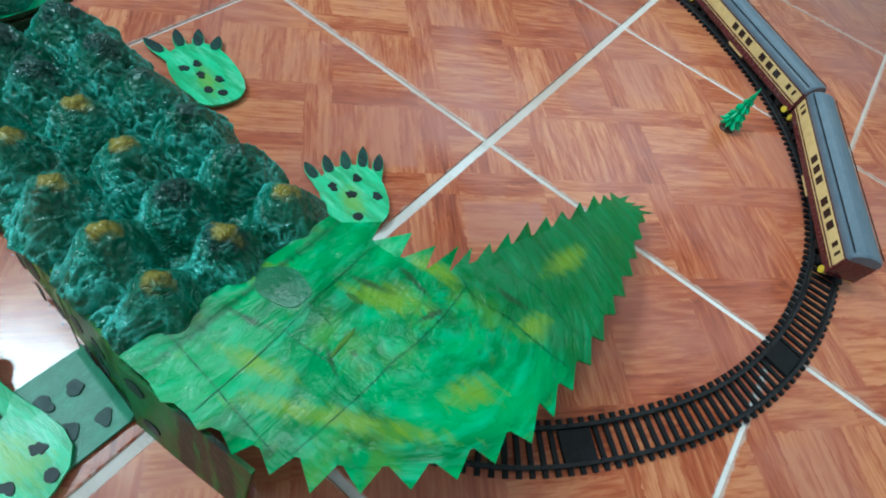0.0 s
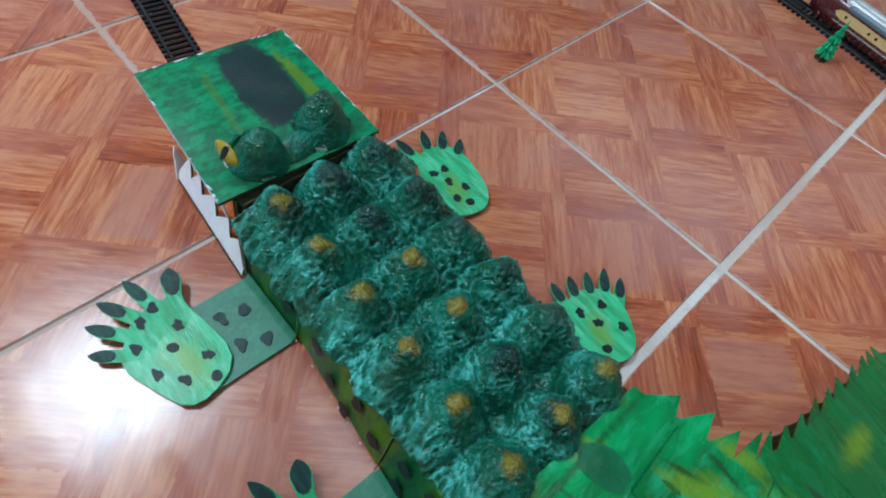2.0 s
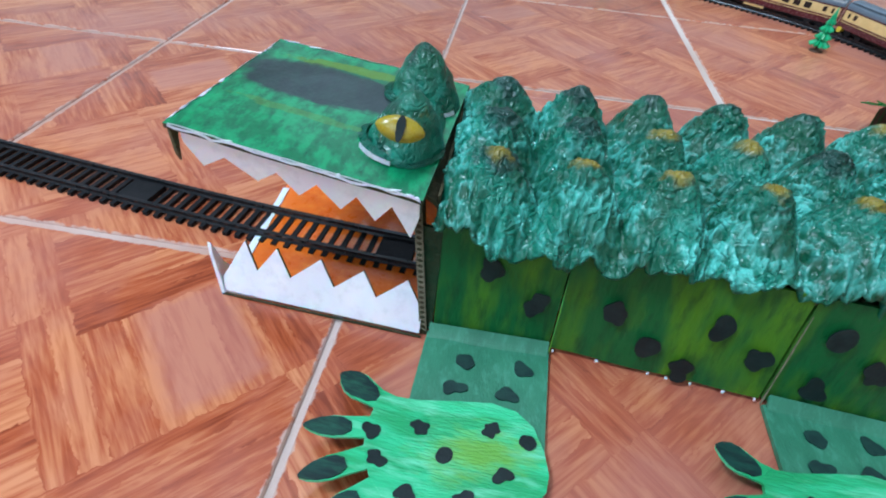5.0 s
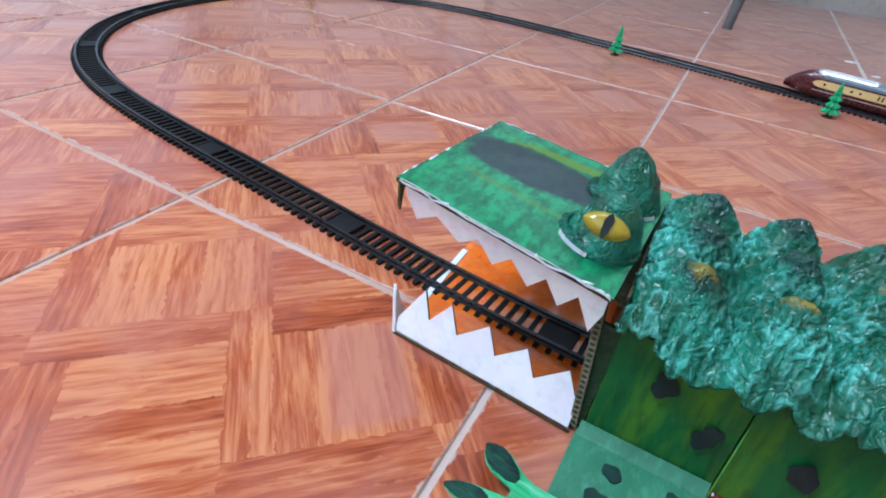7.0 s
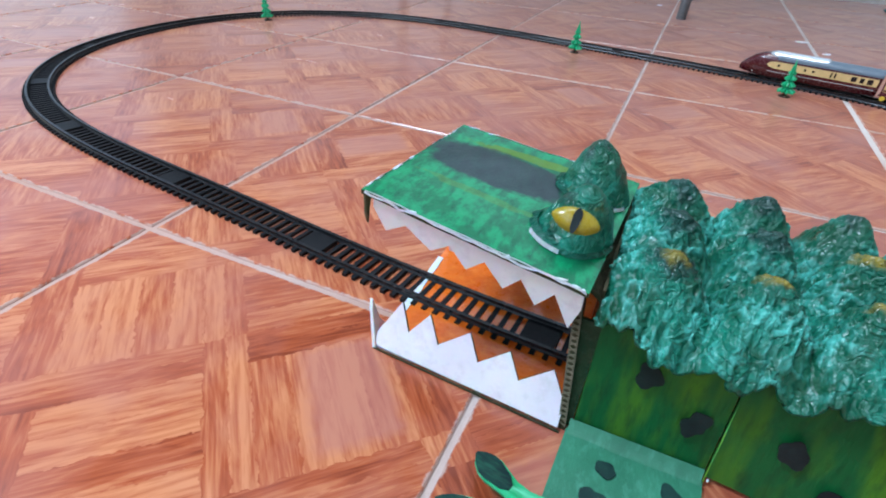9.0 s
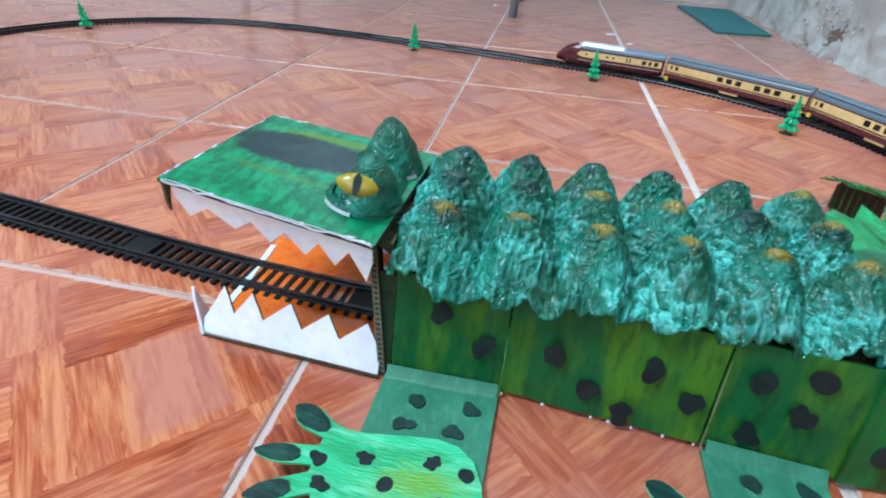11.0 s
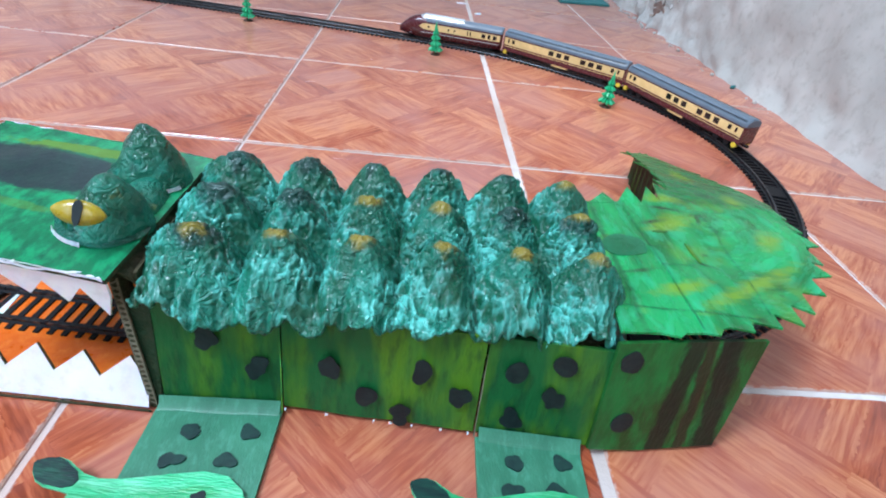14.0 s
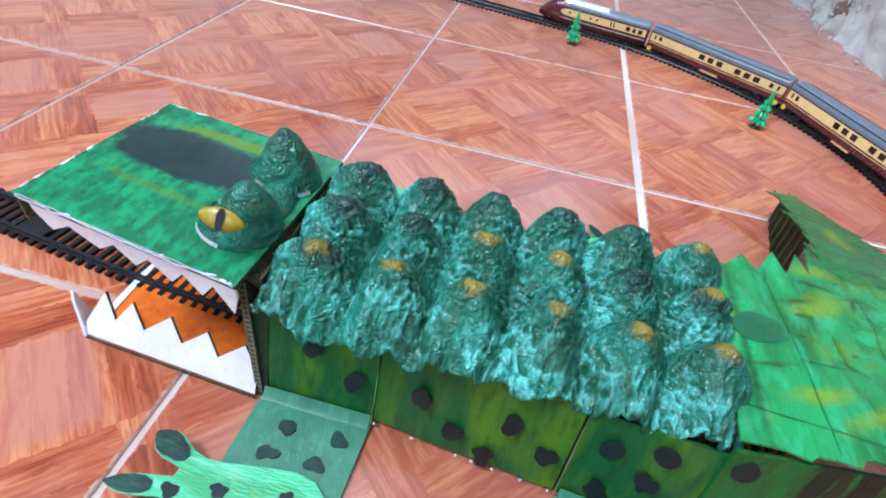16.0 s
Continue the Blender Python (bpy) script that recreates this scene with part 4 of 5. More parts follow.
def build_mat():
    bm = slab(bmesh.new(), lambda u, v: Vector((0.672 + 0.178 * u + 0.03 * v * u - 0.006 * v, 1.225 + 0.035 * u + (0.60 - 0.02 * u) * v, 0.007 + 0.0008 * noise.noise((u * 3, v * 6, 0)))), 8, 20, 0.006)
    tagged(part("floor_mat", bm, M_MAT, None), "flat teal rubber mat lying on the floor by the wall", "mat")


def build_litter():
    for x, y, s, seed in ((0.33, 1.02, 0.016, 1), (0.37, 0.90, 0.011, 2), (-0.05, 1.38, 0.008, 4)):
        bm = prism(bmesh.new(), blot(s, s * 0.5, 0.8, 8, seed), (x, y, 0.0022), (1, 0.3, 0), (-0.3, 1, 0.06), 0.0015)
        tagged(part("paper_scrap", bm, M_WHITE, None), "torn scrap of white paper on the floor", "paper scrap", "paper scraps")
    bm = bmesh.new()
    bmesh.ops.create_icosphere(bm, subdivisions=2, radius=0.0055, matrix=Matrix.Translation((0.886, 0.461, 0.0043)) @ Matrix.Diagonal((1.2, 0.9, 0.8, 1)))
    for v in bm.verts:
        v.co += v.normal * 0.002 * noise.noise(v.co * 160)
    tagged(part("pebble", bm, M_MAT, None), "small dark teal pebble at the foot of the wall", "pebble")


# ---- the cardboard crocodile over the track ----
WALL_X, WALL_Y = (0.055, 0.137, 0.263, 0.345, 0.438), (-0.389, -0.389, -0.401, -0.4085, -0.399)
FAR_Y = -0.243


def near_wall(x, z=0.0, out=0.0):
    return Vector((x, float(np.interp(x, WALL_X, WALL_Y)) - out + 0.019 * z / 0.1, z))


def wall_spot(parent, x, z, rx, rz, seed, name="spot", material=None):
    d = (near_wall(x + 0.01) - near_wall(x - 0.01)).normalized()
    bm = prism(bmesh.new(), blot(rx, rz, 0.95, 24, seed), near_wall(x, z, 0.0034), d, (0, 0.19, 1), 0.0006)
    part(name, bm, material or M_SPOT, parent)


def build_body(croc):
    # side panels of the box, edge to edge, with the last one lapped outside
    spots = {0: ((0.093, 0.057, 1), (0.1225, 0.0375, 2)), 1: ((0.1675, 0.043, 3), (0.191, 0.0245, 4), (0.2135, 0.0135, 5), (0.225, 0.049, 6), (0.250, 0.0335, 7)),
             2: ((0.2825, 0.058, 8), (0.3105, 0.067, 9), (0.308, 0.0415, 10), (0.2845, 0.0215, 11))}
    for i, (a, b) in enumerate(((0.0590, 0.1365), (0.1375, 0.2625), (0.2640, 0.345))):
        def at(u, v, a=a, b=b):
            p = near_wall(a + (b - a) * u, 0.004 + 0.075 * v)
            p.x += 0.0030 * (1 - u) * (a < 0.06)
            return p + Vector((0, 0.0012 * noise.noise((p.x * 30, p.z * 30, 4)), 0))
        bm = bmesh.new()
        nu, nv = 10, 8
        g = [[bm.verts.new(at(u / nu, v / nv)) for v in range(nv + 1)] for u in range(nu + 1)]
        for u in range(nu):
            for v in range(nv):
                bm.faces.new((g[u][v], g[u + 1][v], g[u + 1][v + 1], g[u][v + 1]))
        bmesh.ops.recalc_face_normals(bm, faces=bm.faces)
        bmesh.ops.solidify(bm, geom=bm.faces[:], thickness=0.003)
        panel = part("side_panel", bm, M_SIDE, croc, "dark green painted card side with black spots")
        for x, z, seed in spots[i]:
            wall_spot(panel, x, z, 0.0070, 0.0080, seed)
    # mottled cheek between the leaning frame and the first panel
    bm = prism(bmesh.new(), [(0.0543, 0.003), (0.0612, 0.003), (0.0618, 0.040), (0.0622, 0.077), (0.0468, 0.079), (0.0505, 0.040)], near_wall(0.0, 0.0, 0.0004), (1, 0, 0), (0, 0.19, 1), 0.0028)
    part("cheek", bm, M_CHEEK, croc, "dark mottled green card cheek by the mouth")
    # lapped rear panel with brushed stripes
    d = (near_wall(0.43) - near_wall(0.34)).normalized()
    o = near_wall(0.338, 0.003, 0.0035)
    bm = prism(bmesh.new(), [(0, 0.002), (0.034, -0.001), (0.091, 0.001), (0.0935, 0.02), (0.096, 0.055), (0.0985, 0.0880), (0.06, 0.0880), (0, 0.0870)], o, d, (0, 0.19, 1), 0.0028)
    rear = part("rear_side_panel", bm, M_REAR, croc, "dark green rear side with brown and black stripes")
    for u, v, s in ((0.0115, 0.072, 3), (0.018, 0.0245, 8)):
        bm = prism(bmesh.new(), blot(0.0075, 0.008, 0.5, 20, s), o + d * u + Vector((0, -0.0007 + 0.19 * v, v)), d, (0, 0.19, 1), 0.0005)
        part("spot", bm, M_SPOT, rear)
    # white raw edges of the card at joints and feet of the panels
    for x, mt, top in ((0.137, M_YELLOWGREEN, 0.06), (0.2632, M_FLUTE, 0.070)):
        bm = prism(bmesh.new(), [(-0.0004, 0.003), (0.0005, 0.002), (0.0002, 0.3 * top), (0.0005, 0.6 * top), (0.0001, top), (-0.0002, 0.7 * top), (-0.0001, 0.3 * top)], near_wall(x, 0.0, 0.0034), (1, 0, 0), (0, 0.19, 1), 0.0008)
        part("raw_edge", bm, mt, croc)
    for k, x in enumerate((0.139, 0.166, 0.197, 0.208, 0.222, 0.241, 0.259)):
        bm = prism(bmesh.new(), blot(0.0007 + 0.0004 * (k % 2), 0.0010, 0.9, 20, k), near_wall(x, 0.0052, 0.0033), (1, 0, 0), (0, 0.19, 1), 0.0006)
        part("raw_edge", bm, M_WHITE, croc)
    # folded lower hem between panels and legs
    for a, b in ((0.060, 0.136), (0.266, 0.333)):
        p, q = near_wall(a, 0, 0.0), near_wall(b, 0, 0.0)
        bm = slab(bmesh.new(), lambda u, v: p.lerp(q, u) + Vector((0, -0.007 * v, 0.0070 * (1 - v) ** 1.6 + 0.0035)), 6, 5, 0.0025)
        part("leg_hem", bm, M_LEG, croc)
    # far side, roof under the tray, front frame and painted lining
    part("far_side_panel", box(bmesh.new(), 0.059, 0.345, FAR_Y - 0.003, FAR_Y, 0.0, 0.072, 0.0006), M_SIDE, croc)
    rim = [(x, near_wall(x, 0.075).y + 0.0006) for x in (0.0592, 0.137, 0.263, 0.345)] + [(0.348, -0.388), (0.348, FAR_Y - 0.0035), (0.0592, FAR_Y - 0.0035)]
    part("top_panel", prism(bmesh.new(), rim, (0, 0, 0.0750), (1, 0, 0), (0, 1, 0), 0.0025), M_FRAME, croc)
    bm = bmesh.new()
    prism(bm, [(-0.391, 0.0), (-0.381, 0.0), (-0.362, 0.088), (-0.256, 0.088), (-0.254, 0.0), (-0.241, 0.0), (-0.241, 0.0985), (-0.3735, 0.1005)], (0.054, 0, 0), (0, 1, 0), (0, 0, 1), -0.0042)
    for v in bm.verts:
        v.co.x -= 0.0105 * v.co.z / 0.1
    part("neck_panel", box(bmesh.new(), 0.0572, 0.0588, -0.3720, FAR_Y - 0.0040, 0.0755, 0.0975), M_FRAME, croc)
    part("front_frame", bm, M_FRAME, croc, "olive-brown corrugated card frame round the mouth")
    bm = slab(bmesh.new(), lambda u, v: Vector((0.0445 + 0.0145 * u, -0.3735 + 0.1315 * v, 0.1002 - 0.010 * u ** 2 + 0.001 * noise.noise((u * 3, v * 14, 6)))), 5, 16, 0.003)
    part("neck_strip", bm, M_FRAME, croc, "olive-brown painted card edge behind the head")
    for y0, lean, high in ((-0.3795, 0.19, 0.070), (-0.2565, 0.0, 0.084)):
        bm = prism(bmesh.new(), [(0, 0.004), (0.05, 0.004), (0.05, high - 0.006), (0, high)], (0.0535, y0, 0), (1, 0, 0), (0, lean, 1), 0.0012)
        part("lining", bm, M_ORANGE, croc, "orange painted lining")
    # corrugation showing on the leaning edge of the near wall: a zigzag between two liners
    def edge(z, y):
        return Vector((0.0541 - 0.0105 * z / 0.1 + 0.60 * (y + 0.0016), -0.3912 + 0.0174 * z / 0.1, z))
    for y0 in (-0.0016, 0.0052):
        bm = bmesh.new()
        ends = [[bm.verts.new(edge(z, y0 + dy) + Vector((0, dx, 0))) for dx, dy in ((-0.0005, 0), (-0.0005, 0.0008), (0.001, 0.0008), (0.001, 0))] for z in (0.003, 0.094)]
        for k in range(4):
            bm.faces.new((ends[0][k - 1], ends[0][k], ends[1][k], ends[1][k - 1]))
        bm.faces.new(ends[0][::-1]), bm.faces.new(ends[1])
        part("liner", bm, M_FLUTE, croc)
    for k in range(46):
        z = 0.005 + 0.0019 * k
        up = 0.0019 if k % 2 else -0.0019
        bm = bmesh.new()
        a = [bm.verts.new(edge(z + dz, y) + Vector((0, dx, 0))) for dx in (-0.0003, 0.001) for y, dz in ((-0.0009, 0), (0.0053, up), (0.0053, up + 0.0008), (-0.0009, 0.0008))]
        bm.faces.new(a[:4]), bm.faces.new(a[:3:-1])
        for n in range(4):
            bm.faces.new((a[(n - 1) % 4], a[n], a[4 + n], a[4 + (n - 1) % 4]))
        part("flute", bm, M_FLUTE, croc)


CONES = [(0.0865 + 0.0481 * i, y, i, j) for j, y in enumerate((-0.355, -0.3095, -0.2625)) for i in range(6)]
YELLOW = {(1, 0), (2, 0), (3, 0), (4, 0), (5, 0), (2, 1), (3, 1), (5, 1), (5, 2), (0, 0)}
DARK = {(0, 0), (0, 1), (1, 1), (1, 2), (4, 1), (5, 1), (0, 2)}


def tray_height(x, y):
    """Cones of an egg tray, round-topped, with saddles between them."""
    z = 0.080
    for cx, cy, i, j in CONES:
        dx, dy = x - cx, y - cy
        if i == 0 and dx < 0:
            dx *= 0.66
        r = math.hypot(dx, dy) * (1 + 0.10 * math.sin(4 * math.atan2(dy, dx) + i)) / 0.0290
        if r < 1.15:
            z = max(z, 0.080 + 0.0435 * (1 - min(1.0, r / 1.05) ** 1.30) - 0.0016 * max(0.0, 1 - r / 0.22) ** 2)
    return z


def crumple(p):
    """Height of crushed wet paper at a point: sharp folds, with finer creases across them."""
    bend = p + 0.006 * noise.noise_vector(p * 70)
    fold = 1 - 2.2 * abs(noise.noise(bend * 115))
    crease = 1 - 2.2 * abs(noise.noise(bend * 230 + Vector((3, 1, 7))))
    nick = 1 - 2.2 * abs(noise.noise(bend * 430 + Vector((9, 4, 2))))
    return fold * 0.0021 + crease * 0.0025 + nick * 0.0012 - 0.0013


def build_tray(croc):
    bm = bmesh.new()
    paint = bm.verts.layers.float_color.new("paint")
    x0, x1, y0, y1 = 0.0580, 0.353, -0.3800, -0.2375
    nu, nv = 370, 190
    grid = []
    for i in range(nu + 1):
        row = []
        for j in range(nv + 1):
            x, y = x0 + (x1 - x0) * i / nu, y0 + (y1 - y0) * j / nv
            z = tray_height(x, y)
            p = Vector((x, y, z))
            tip = min(CONES, key=lambda c: (c[0] - x) ** 2 + (c[1] - y) ** 2)
            dx, dy = x - tip[0], y - tip[1] - 0.002
            d = math.hypot(dx, dy) + 1e-6
            calm = min(1.0, 0.30 + d / 0.017) * min(1.0, max(0.45, 0.75 + 1.1 * noise.noise(p * 30)))
            rise = crumple(p) * calm
            steep = 0.75 * min(1.0, d / 0.006) * max(0.0, 1 - d / 0.026)
            z += noise.noise(p * 60) * 0.0016 + rise
            x, y = x + dx / d * steep * rise * 1.2, y + dy / d * steep * rise * 1.2
            edge = min(j, nv - j) / nv * (y1 - y0)
            if edge < 0.012:
                f = 1 - edge / 0.012
                scallop = 0.5 + 0.5 * math.cos((x - 0.0865) / 0.0481 * 6.28319)
                ragged = noise.noise((x * 95, y * 20, 2)) * 0.010 + noise.noise((x * 225, 0, 5)) * 0.008
                z -= f ** 1.2 * ((0.0040 if j < nv / 2 else 0.0090) + 0.0030 * scallop + ragged - 0.004 * max(0.0, 1 - (x - 0.06) / 0.05))
                y += (-1 if j < nv / 2 else 1) * f * ((0.0080 if j < nv / 2 else 0.0045) + 0.003 * scallop + 0.005 * noise.noise((x * 60, 3, 3)))
            ends = min(i, nu - i) / nu * (x1 - x0)
            if ends < 0.008 and i > nu / 2:
                f = 1 - ends / 0.008
                z -= f * 0.012
                x += 0.003 * f + 0.004 * f * noise.noise((y * 70, 1, 1))
            v = bm.verts.new((x, y, z))
            ident = (tip[2], tip[3])
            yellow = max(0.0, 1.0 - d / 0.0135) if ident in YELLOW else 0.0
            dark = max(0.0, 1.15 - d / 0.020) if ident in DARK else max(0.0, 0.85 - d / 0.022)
            # raised ridges are marked for painted highlights, less so near the cone tips
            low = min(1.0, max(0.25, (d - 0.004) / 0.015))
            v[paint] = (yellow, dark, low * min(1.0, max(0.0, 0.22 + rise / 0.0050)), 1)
            row.append(v)
        grid.append(row)
    for i in range(nu):
        for j in range(nv):
            bm.faces.new((grid[i][j], grid[i + 1][j], grid[i + 1][j + 1], grid[i][j + 1]))
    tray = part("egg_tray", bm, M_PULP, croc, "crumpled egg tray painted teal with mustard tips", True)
    thick = tray.modifiers.new("thickness", "SOLIDIFY")
    thick.thickness, thick.offset = 0.0022, -1
    return tray


def build_head(croc):
    fl, fr, bl, br = Vector((-0.089, -0.379, 0.1235)), Vector((-0.079, -0.247, 0.1215)), Vector((0.0515, -0.388, 0.1045)), Vector((0.059, -0.241, 0.1025))

    def top(u, v, up=0.0):
        p = fl.lerp(bl, u).lerp(fr.lerp(br, u), v)
        return p + Vector((0, 0, up + 0.0015 * math.sin(3.1416 * u) * math.sin(3.1416 * v) + 0.0012 * noise.noise((u * 4, v * 4, 3))))

    head = part("head_plate", slab(bmesh.new(), top, 20, 16, 0.003, 1), (M_HEAD, M_FRAME), croc, "green painted card snout with a slate grey patch")

    # white paper showing at the edges of the glued mounds
    for k, (cx, cy, r, a0, a1) in enumerate(((0.030, -0.341, 0.0254, 214, 268), (0.031, -0.281, 0.0258, 295, 335))):
        bm, last = bmesh.new(), None
        for n in range(13):
            a = radians(a0 + (a1 - a0) * n / 12)
            w = 0.00025 + 0.0004 * abs(math.sin(n * 1.7 + k))
            x, y = cx + r * math.cos(a), cy + r * math.sin(a)
            z = 0.1235 - 0.0195 * (x + 0.088) / 0.14 + 0.0022
            now = (bm.verts.new((x + w * math.cos(a), y + w * math.sin(a), z - 0.0008)), bm.verts.new((x - w * math.cos(a), y - w * math.sin(a), z + 0.0016)))
            if last:
                bm.faces.new((last[0], last[1], now[1], now[0]))
            last = now
        bmesh.ops.solidify(bm, geom=bm.faces[:], thickness=0.0006)
        part("paper_edge", bm, M_WHITE, head, "torn white paper edge")

    # hanging upper teeth cut from white card
    def teeth(name, p, q, tips, valleys, out, lean=0.0):
        """A strip of card from p to q along its top edge; tips and valleys are (way along, drop)."""
        d = (q - p)
        length = d.length
        pts = [(0, 0), (length, 0)] + [(length * f, -drop) for f, drop in sorted(tips + valleys, key=lambda a: -a[0])]
        bm = prism(bmesh.new(), pts, p + Vector(out), d, Vector((lean * d.y, -lean * d.x, 1)), 0.0016)
        return part(name, bm, M_CARD if name == "torn_flap" else M_WHITE, croc)

    low = Vector((0, 0, -0.0028))
    teeth("upper_teeth", top(0.05, 0.0) + low, top(0.985, 0.0) + low,
          [(0.06, 0.021), (0.30, 0.020), (0.48, 0.0215), (0.66, 0.0225), (0.81, 0.0235), (0.965, 0.0285)],
          [(0.0, 0.008), (0.17, 0.0105), (0.395, 0.010), (0.565, 0.010), (0.735, 0.010), (0.885, 0.0095), (1.0, 0.012)], (0, 0.0022, 0), 0.34)
    teeth("upper_teeth", top(0.985, 1.0) + low, top(0.05, 1.0) + low,
          [(0.04, 0.026), (0.22, 0.022), (0.40, 0.022), (0.58, 0.021), (0.76, 0.020), (0.94, 0.019)],
          [(0.0, 0.01), (0.13, 0.010), (0.31, 0.010), (0.49, 0.010), (0.67, 0.010), (0.85, 0.010), (1.0, 0.008)], (0, -0.002, 0), 0.3)
    teeth("torn_flap", top(0.0, 0.06) + low, top(0.0, 0.005) + low, [(0.75, 0.021)], [(0.0, 0.003), (0.35, 0.007), (1.0, 0.016)], (0.001, 0, 0))
    for k in range(24):
        u, v = ((0.004, rng.random()), (rng.random(), 0.996), (0.004, rng.random()), (rng.random() if k % 8 else 0.1, 0.004))[k % 4]
        q = top(u, v, 0.0004)
        bm = prism(bmesh.new(), blot(rng.uniform(0.0008, 0.0042) * (2.4 if k % 4 == 1 else 1), rng.uniform(0.0003, 0.0010), 0.9, 14, k), q, (1, 0.1, 0) if v in (0.004, 0.996) else (0, 1, 0), (0, 1, 0) if v in (0.004, 0.996) else (-1, 0, 0), 0.0005)
        part("paper_fray", bm, M_WHITE, head)

    # torn white paper along the near, front and far rims of the snout
    def torn(name, ends, wide, seed, drop):
        bm, last, r = bmesh.new(), None, random.Random(seed)
        for n in range(41):
            f = n / 40
            u, v = ends[0][0] + (ends[1][0] - ends[0][0]) * f, ends[0][1] + (ends[1][1] - ends[0][1]) * f
            w = wide * max(0.0, 0.35 + 1.5 * noise.noise((f * 9 + seed, seed, 0))) * r.uniform(0.6, 1.3) + 0.0001
            p = top(u, v)
            inward = (top(0.5, 0.5) - p).normalized()
            inward.z = 0
            now = (bm.verts.new(p - inward * 0.0007 - Vector((0, 0, drop * w / wide + 0.0002))), bm.verts.new(p + inward * w + Vector((0, 0, 0.0006))))
            if last:
                bm.faces.new((last[0], last[1], now[1], now[0]))
            last = now
        bmesh.ops.solidify(bm, geom=bm.faces[:], thickness=0.0004)
        part(name, bm, M_WHITE, head, "torn white paper rim")
    torn("paper_rim", ((0.02, 0.0), (0.99, 0.0)), 0.0008, 3, 0.0022)
    torn("paper_rim", ((0.0, 0.02), (0.0, 0.99)), 0.0016, 8, 0.0010)
    torn("paper_rim", ((0.02, 1.0), (0.98, 1.0)), 0.0015, 5, 0.0010)

    # eye mounds of egg tray pulp
    for k, (cx, cy, hgt, rad) in enumerate(((0.030, -0.341, 0.0350, 0.0240), (0.031, -0.281, 0.0390, 0.0240))):
        bm = bmesh.new()
        layer = bm.verts.layers.float_color.new("paint")
        rings = []
        for i in range(27):
            f = i / 26
            ring = []
            for a in range(44):
                t = 6.28319 * a / 44
                r = rad * (1 - f ** 1.55) ** 0.72 * (1 + 0.06 * math.sin(3 * t + k)) + 0.0002
                p = Vector((cx + r * math.cos(t) + 0.006 * f * (1 - k), cy + r * math.sin(t) + 0.004 * f, 0.1045 + hgt * f - 0.05 * 0.1 * (1 - f)))
                p += Vector((math.cos(t), math.sin(t), 0.3)) * (0.0012 * noise.noise(p * 130) + 0.0006 * noise.noise(p * 330)) * (1 if f < 0.98 else 0.2)
                v = bm.verts.new(p)
                v[layer] = (0.10 + 0.4 * noise.noise(p * 45) if f > 0.2 else 0, 0.34 + 0.45 * noise.noise(p * 60), 0, 1)
                ring.append(v)
            rings.append(ring)
        for a, b in zip(rings, rings[1:]):
            for i in range(44):
                bm.faces.new((a[i], a[(i + 1) % 44], b[(i + 1) % 44], b[i]))
        bm.faces.new(rings[-1])
        part("eye_mound", bm, M_PULP, croc, "lumpy dark green pulp mound", True)
        # torn paper collar round the mound
        r = random.Random(k)
        pts_o = [(cx + (rad - 0.001 + 0.003 * r.random()) * math.cos(t), cy + (rad - 0.001 + 0.003 * r.random()) * math.sin(t)) for t in [6.28319 * i / 40 for i in range(40)]]
        bm, ring_o, ring_i = bmesh.new(), [], []
        for i, (x, y) in enumerate(pts_o):
            u, v = (x + 0.085) / 0.14, (y + 0.383) / 0.14
            z = 0.1235 - 0.0195 * u + 0.0012
            ring_o.append(bm.verts.new((x, y, z + 0.0010 * r.random())))
            t = 6.28319 * i / 40
            ring_i.append(bm.verts.new((cx + (rad - 0.004) * math.cos(t), cy + (rad - 0.004) * math.sin(t), z + 0.003)))
        for i in range(40):
            f = bm.faces.new((ring_o[i - 1], ring_o[i], ring_i[i], ring_i[i - 1]))
            f.material_index = 0
        bmesh.ops.solidify(bm, geom=bm.faces[:], thickness=0.0008)
        part("paper_collar", bm, M_PULP, croc, "torn paper collar round the mound")
    # pulp pressed between the two mounds
    bm = bmesh.new()
    layer = bm.verts.layers.float_color.new("paint")
    rings = []
    for i in range(17):
        f = i / 16
        ring = []
        for n in range(36):
            t = 6.28319 * n / 36
            s = (1 - f ** 1.8) ** 0.6 + 0.01
            p = Vector((0.037 + 0.0135 * s * math.cos(t), -0.311 + 0.029 * s * math.sin(t), 0.1030 + 0.0150 * f))
            p += Vector((math.cos(t), math.sin(t), 0.3)) * 0.0014 * noise.noise(p * 130)
            v = bm.verts.new(p)
            v[layer] = (0.2 + 0.5 * noise.noise(p * 45), 0.25 + 0.45 * noise.noise(p * 60), 0, 1)
            ring.append(v)
        rings.append(ring)
    for ra, rb in zip(rings, rings[1:]):
        for n in range(36):
            bm.faces.new((ra[n], ra[(n + 1) % 36], rb[(n + 1) % 36], rb[n]))
    bm.faces.new(rings[-1])
    part("brow_ridge", bm, M_PULP, croc, "", True)
    # the eye, an almond of yellow card with a slit pupil
    centre, ax, ay = Vector((0.0345, -0.3655, 0.1310)), Vector((1, 0.06, -0.16)), Vector((0.10, 0.52, 0.85))
    nose = ax.cross(ay).normalized()
    almond = [(0.0132 * math.cos(t), 0.0069 * math.copysign(abs(math.sin(t)) ** 1.35, math.sin(t))) for t in [6.28319 * i / 32 for i in range(32)]]
    bm = bmesh.new()
    rim = [bm.verts.new(centre + ax.normalized() * u + ay.normalized() * v - nose * 0.0015) for u, v in almond]
    face = [bm.verts.new(centre + ax.normalized() * u + ay.normalized() * v) for u, v in almond]
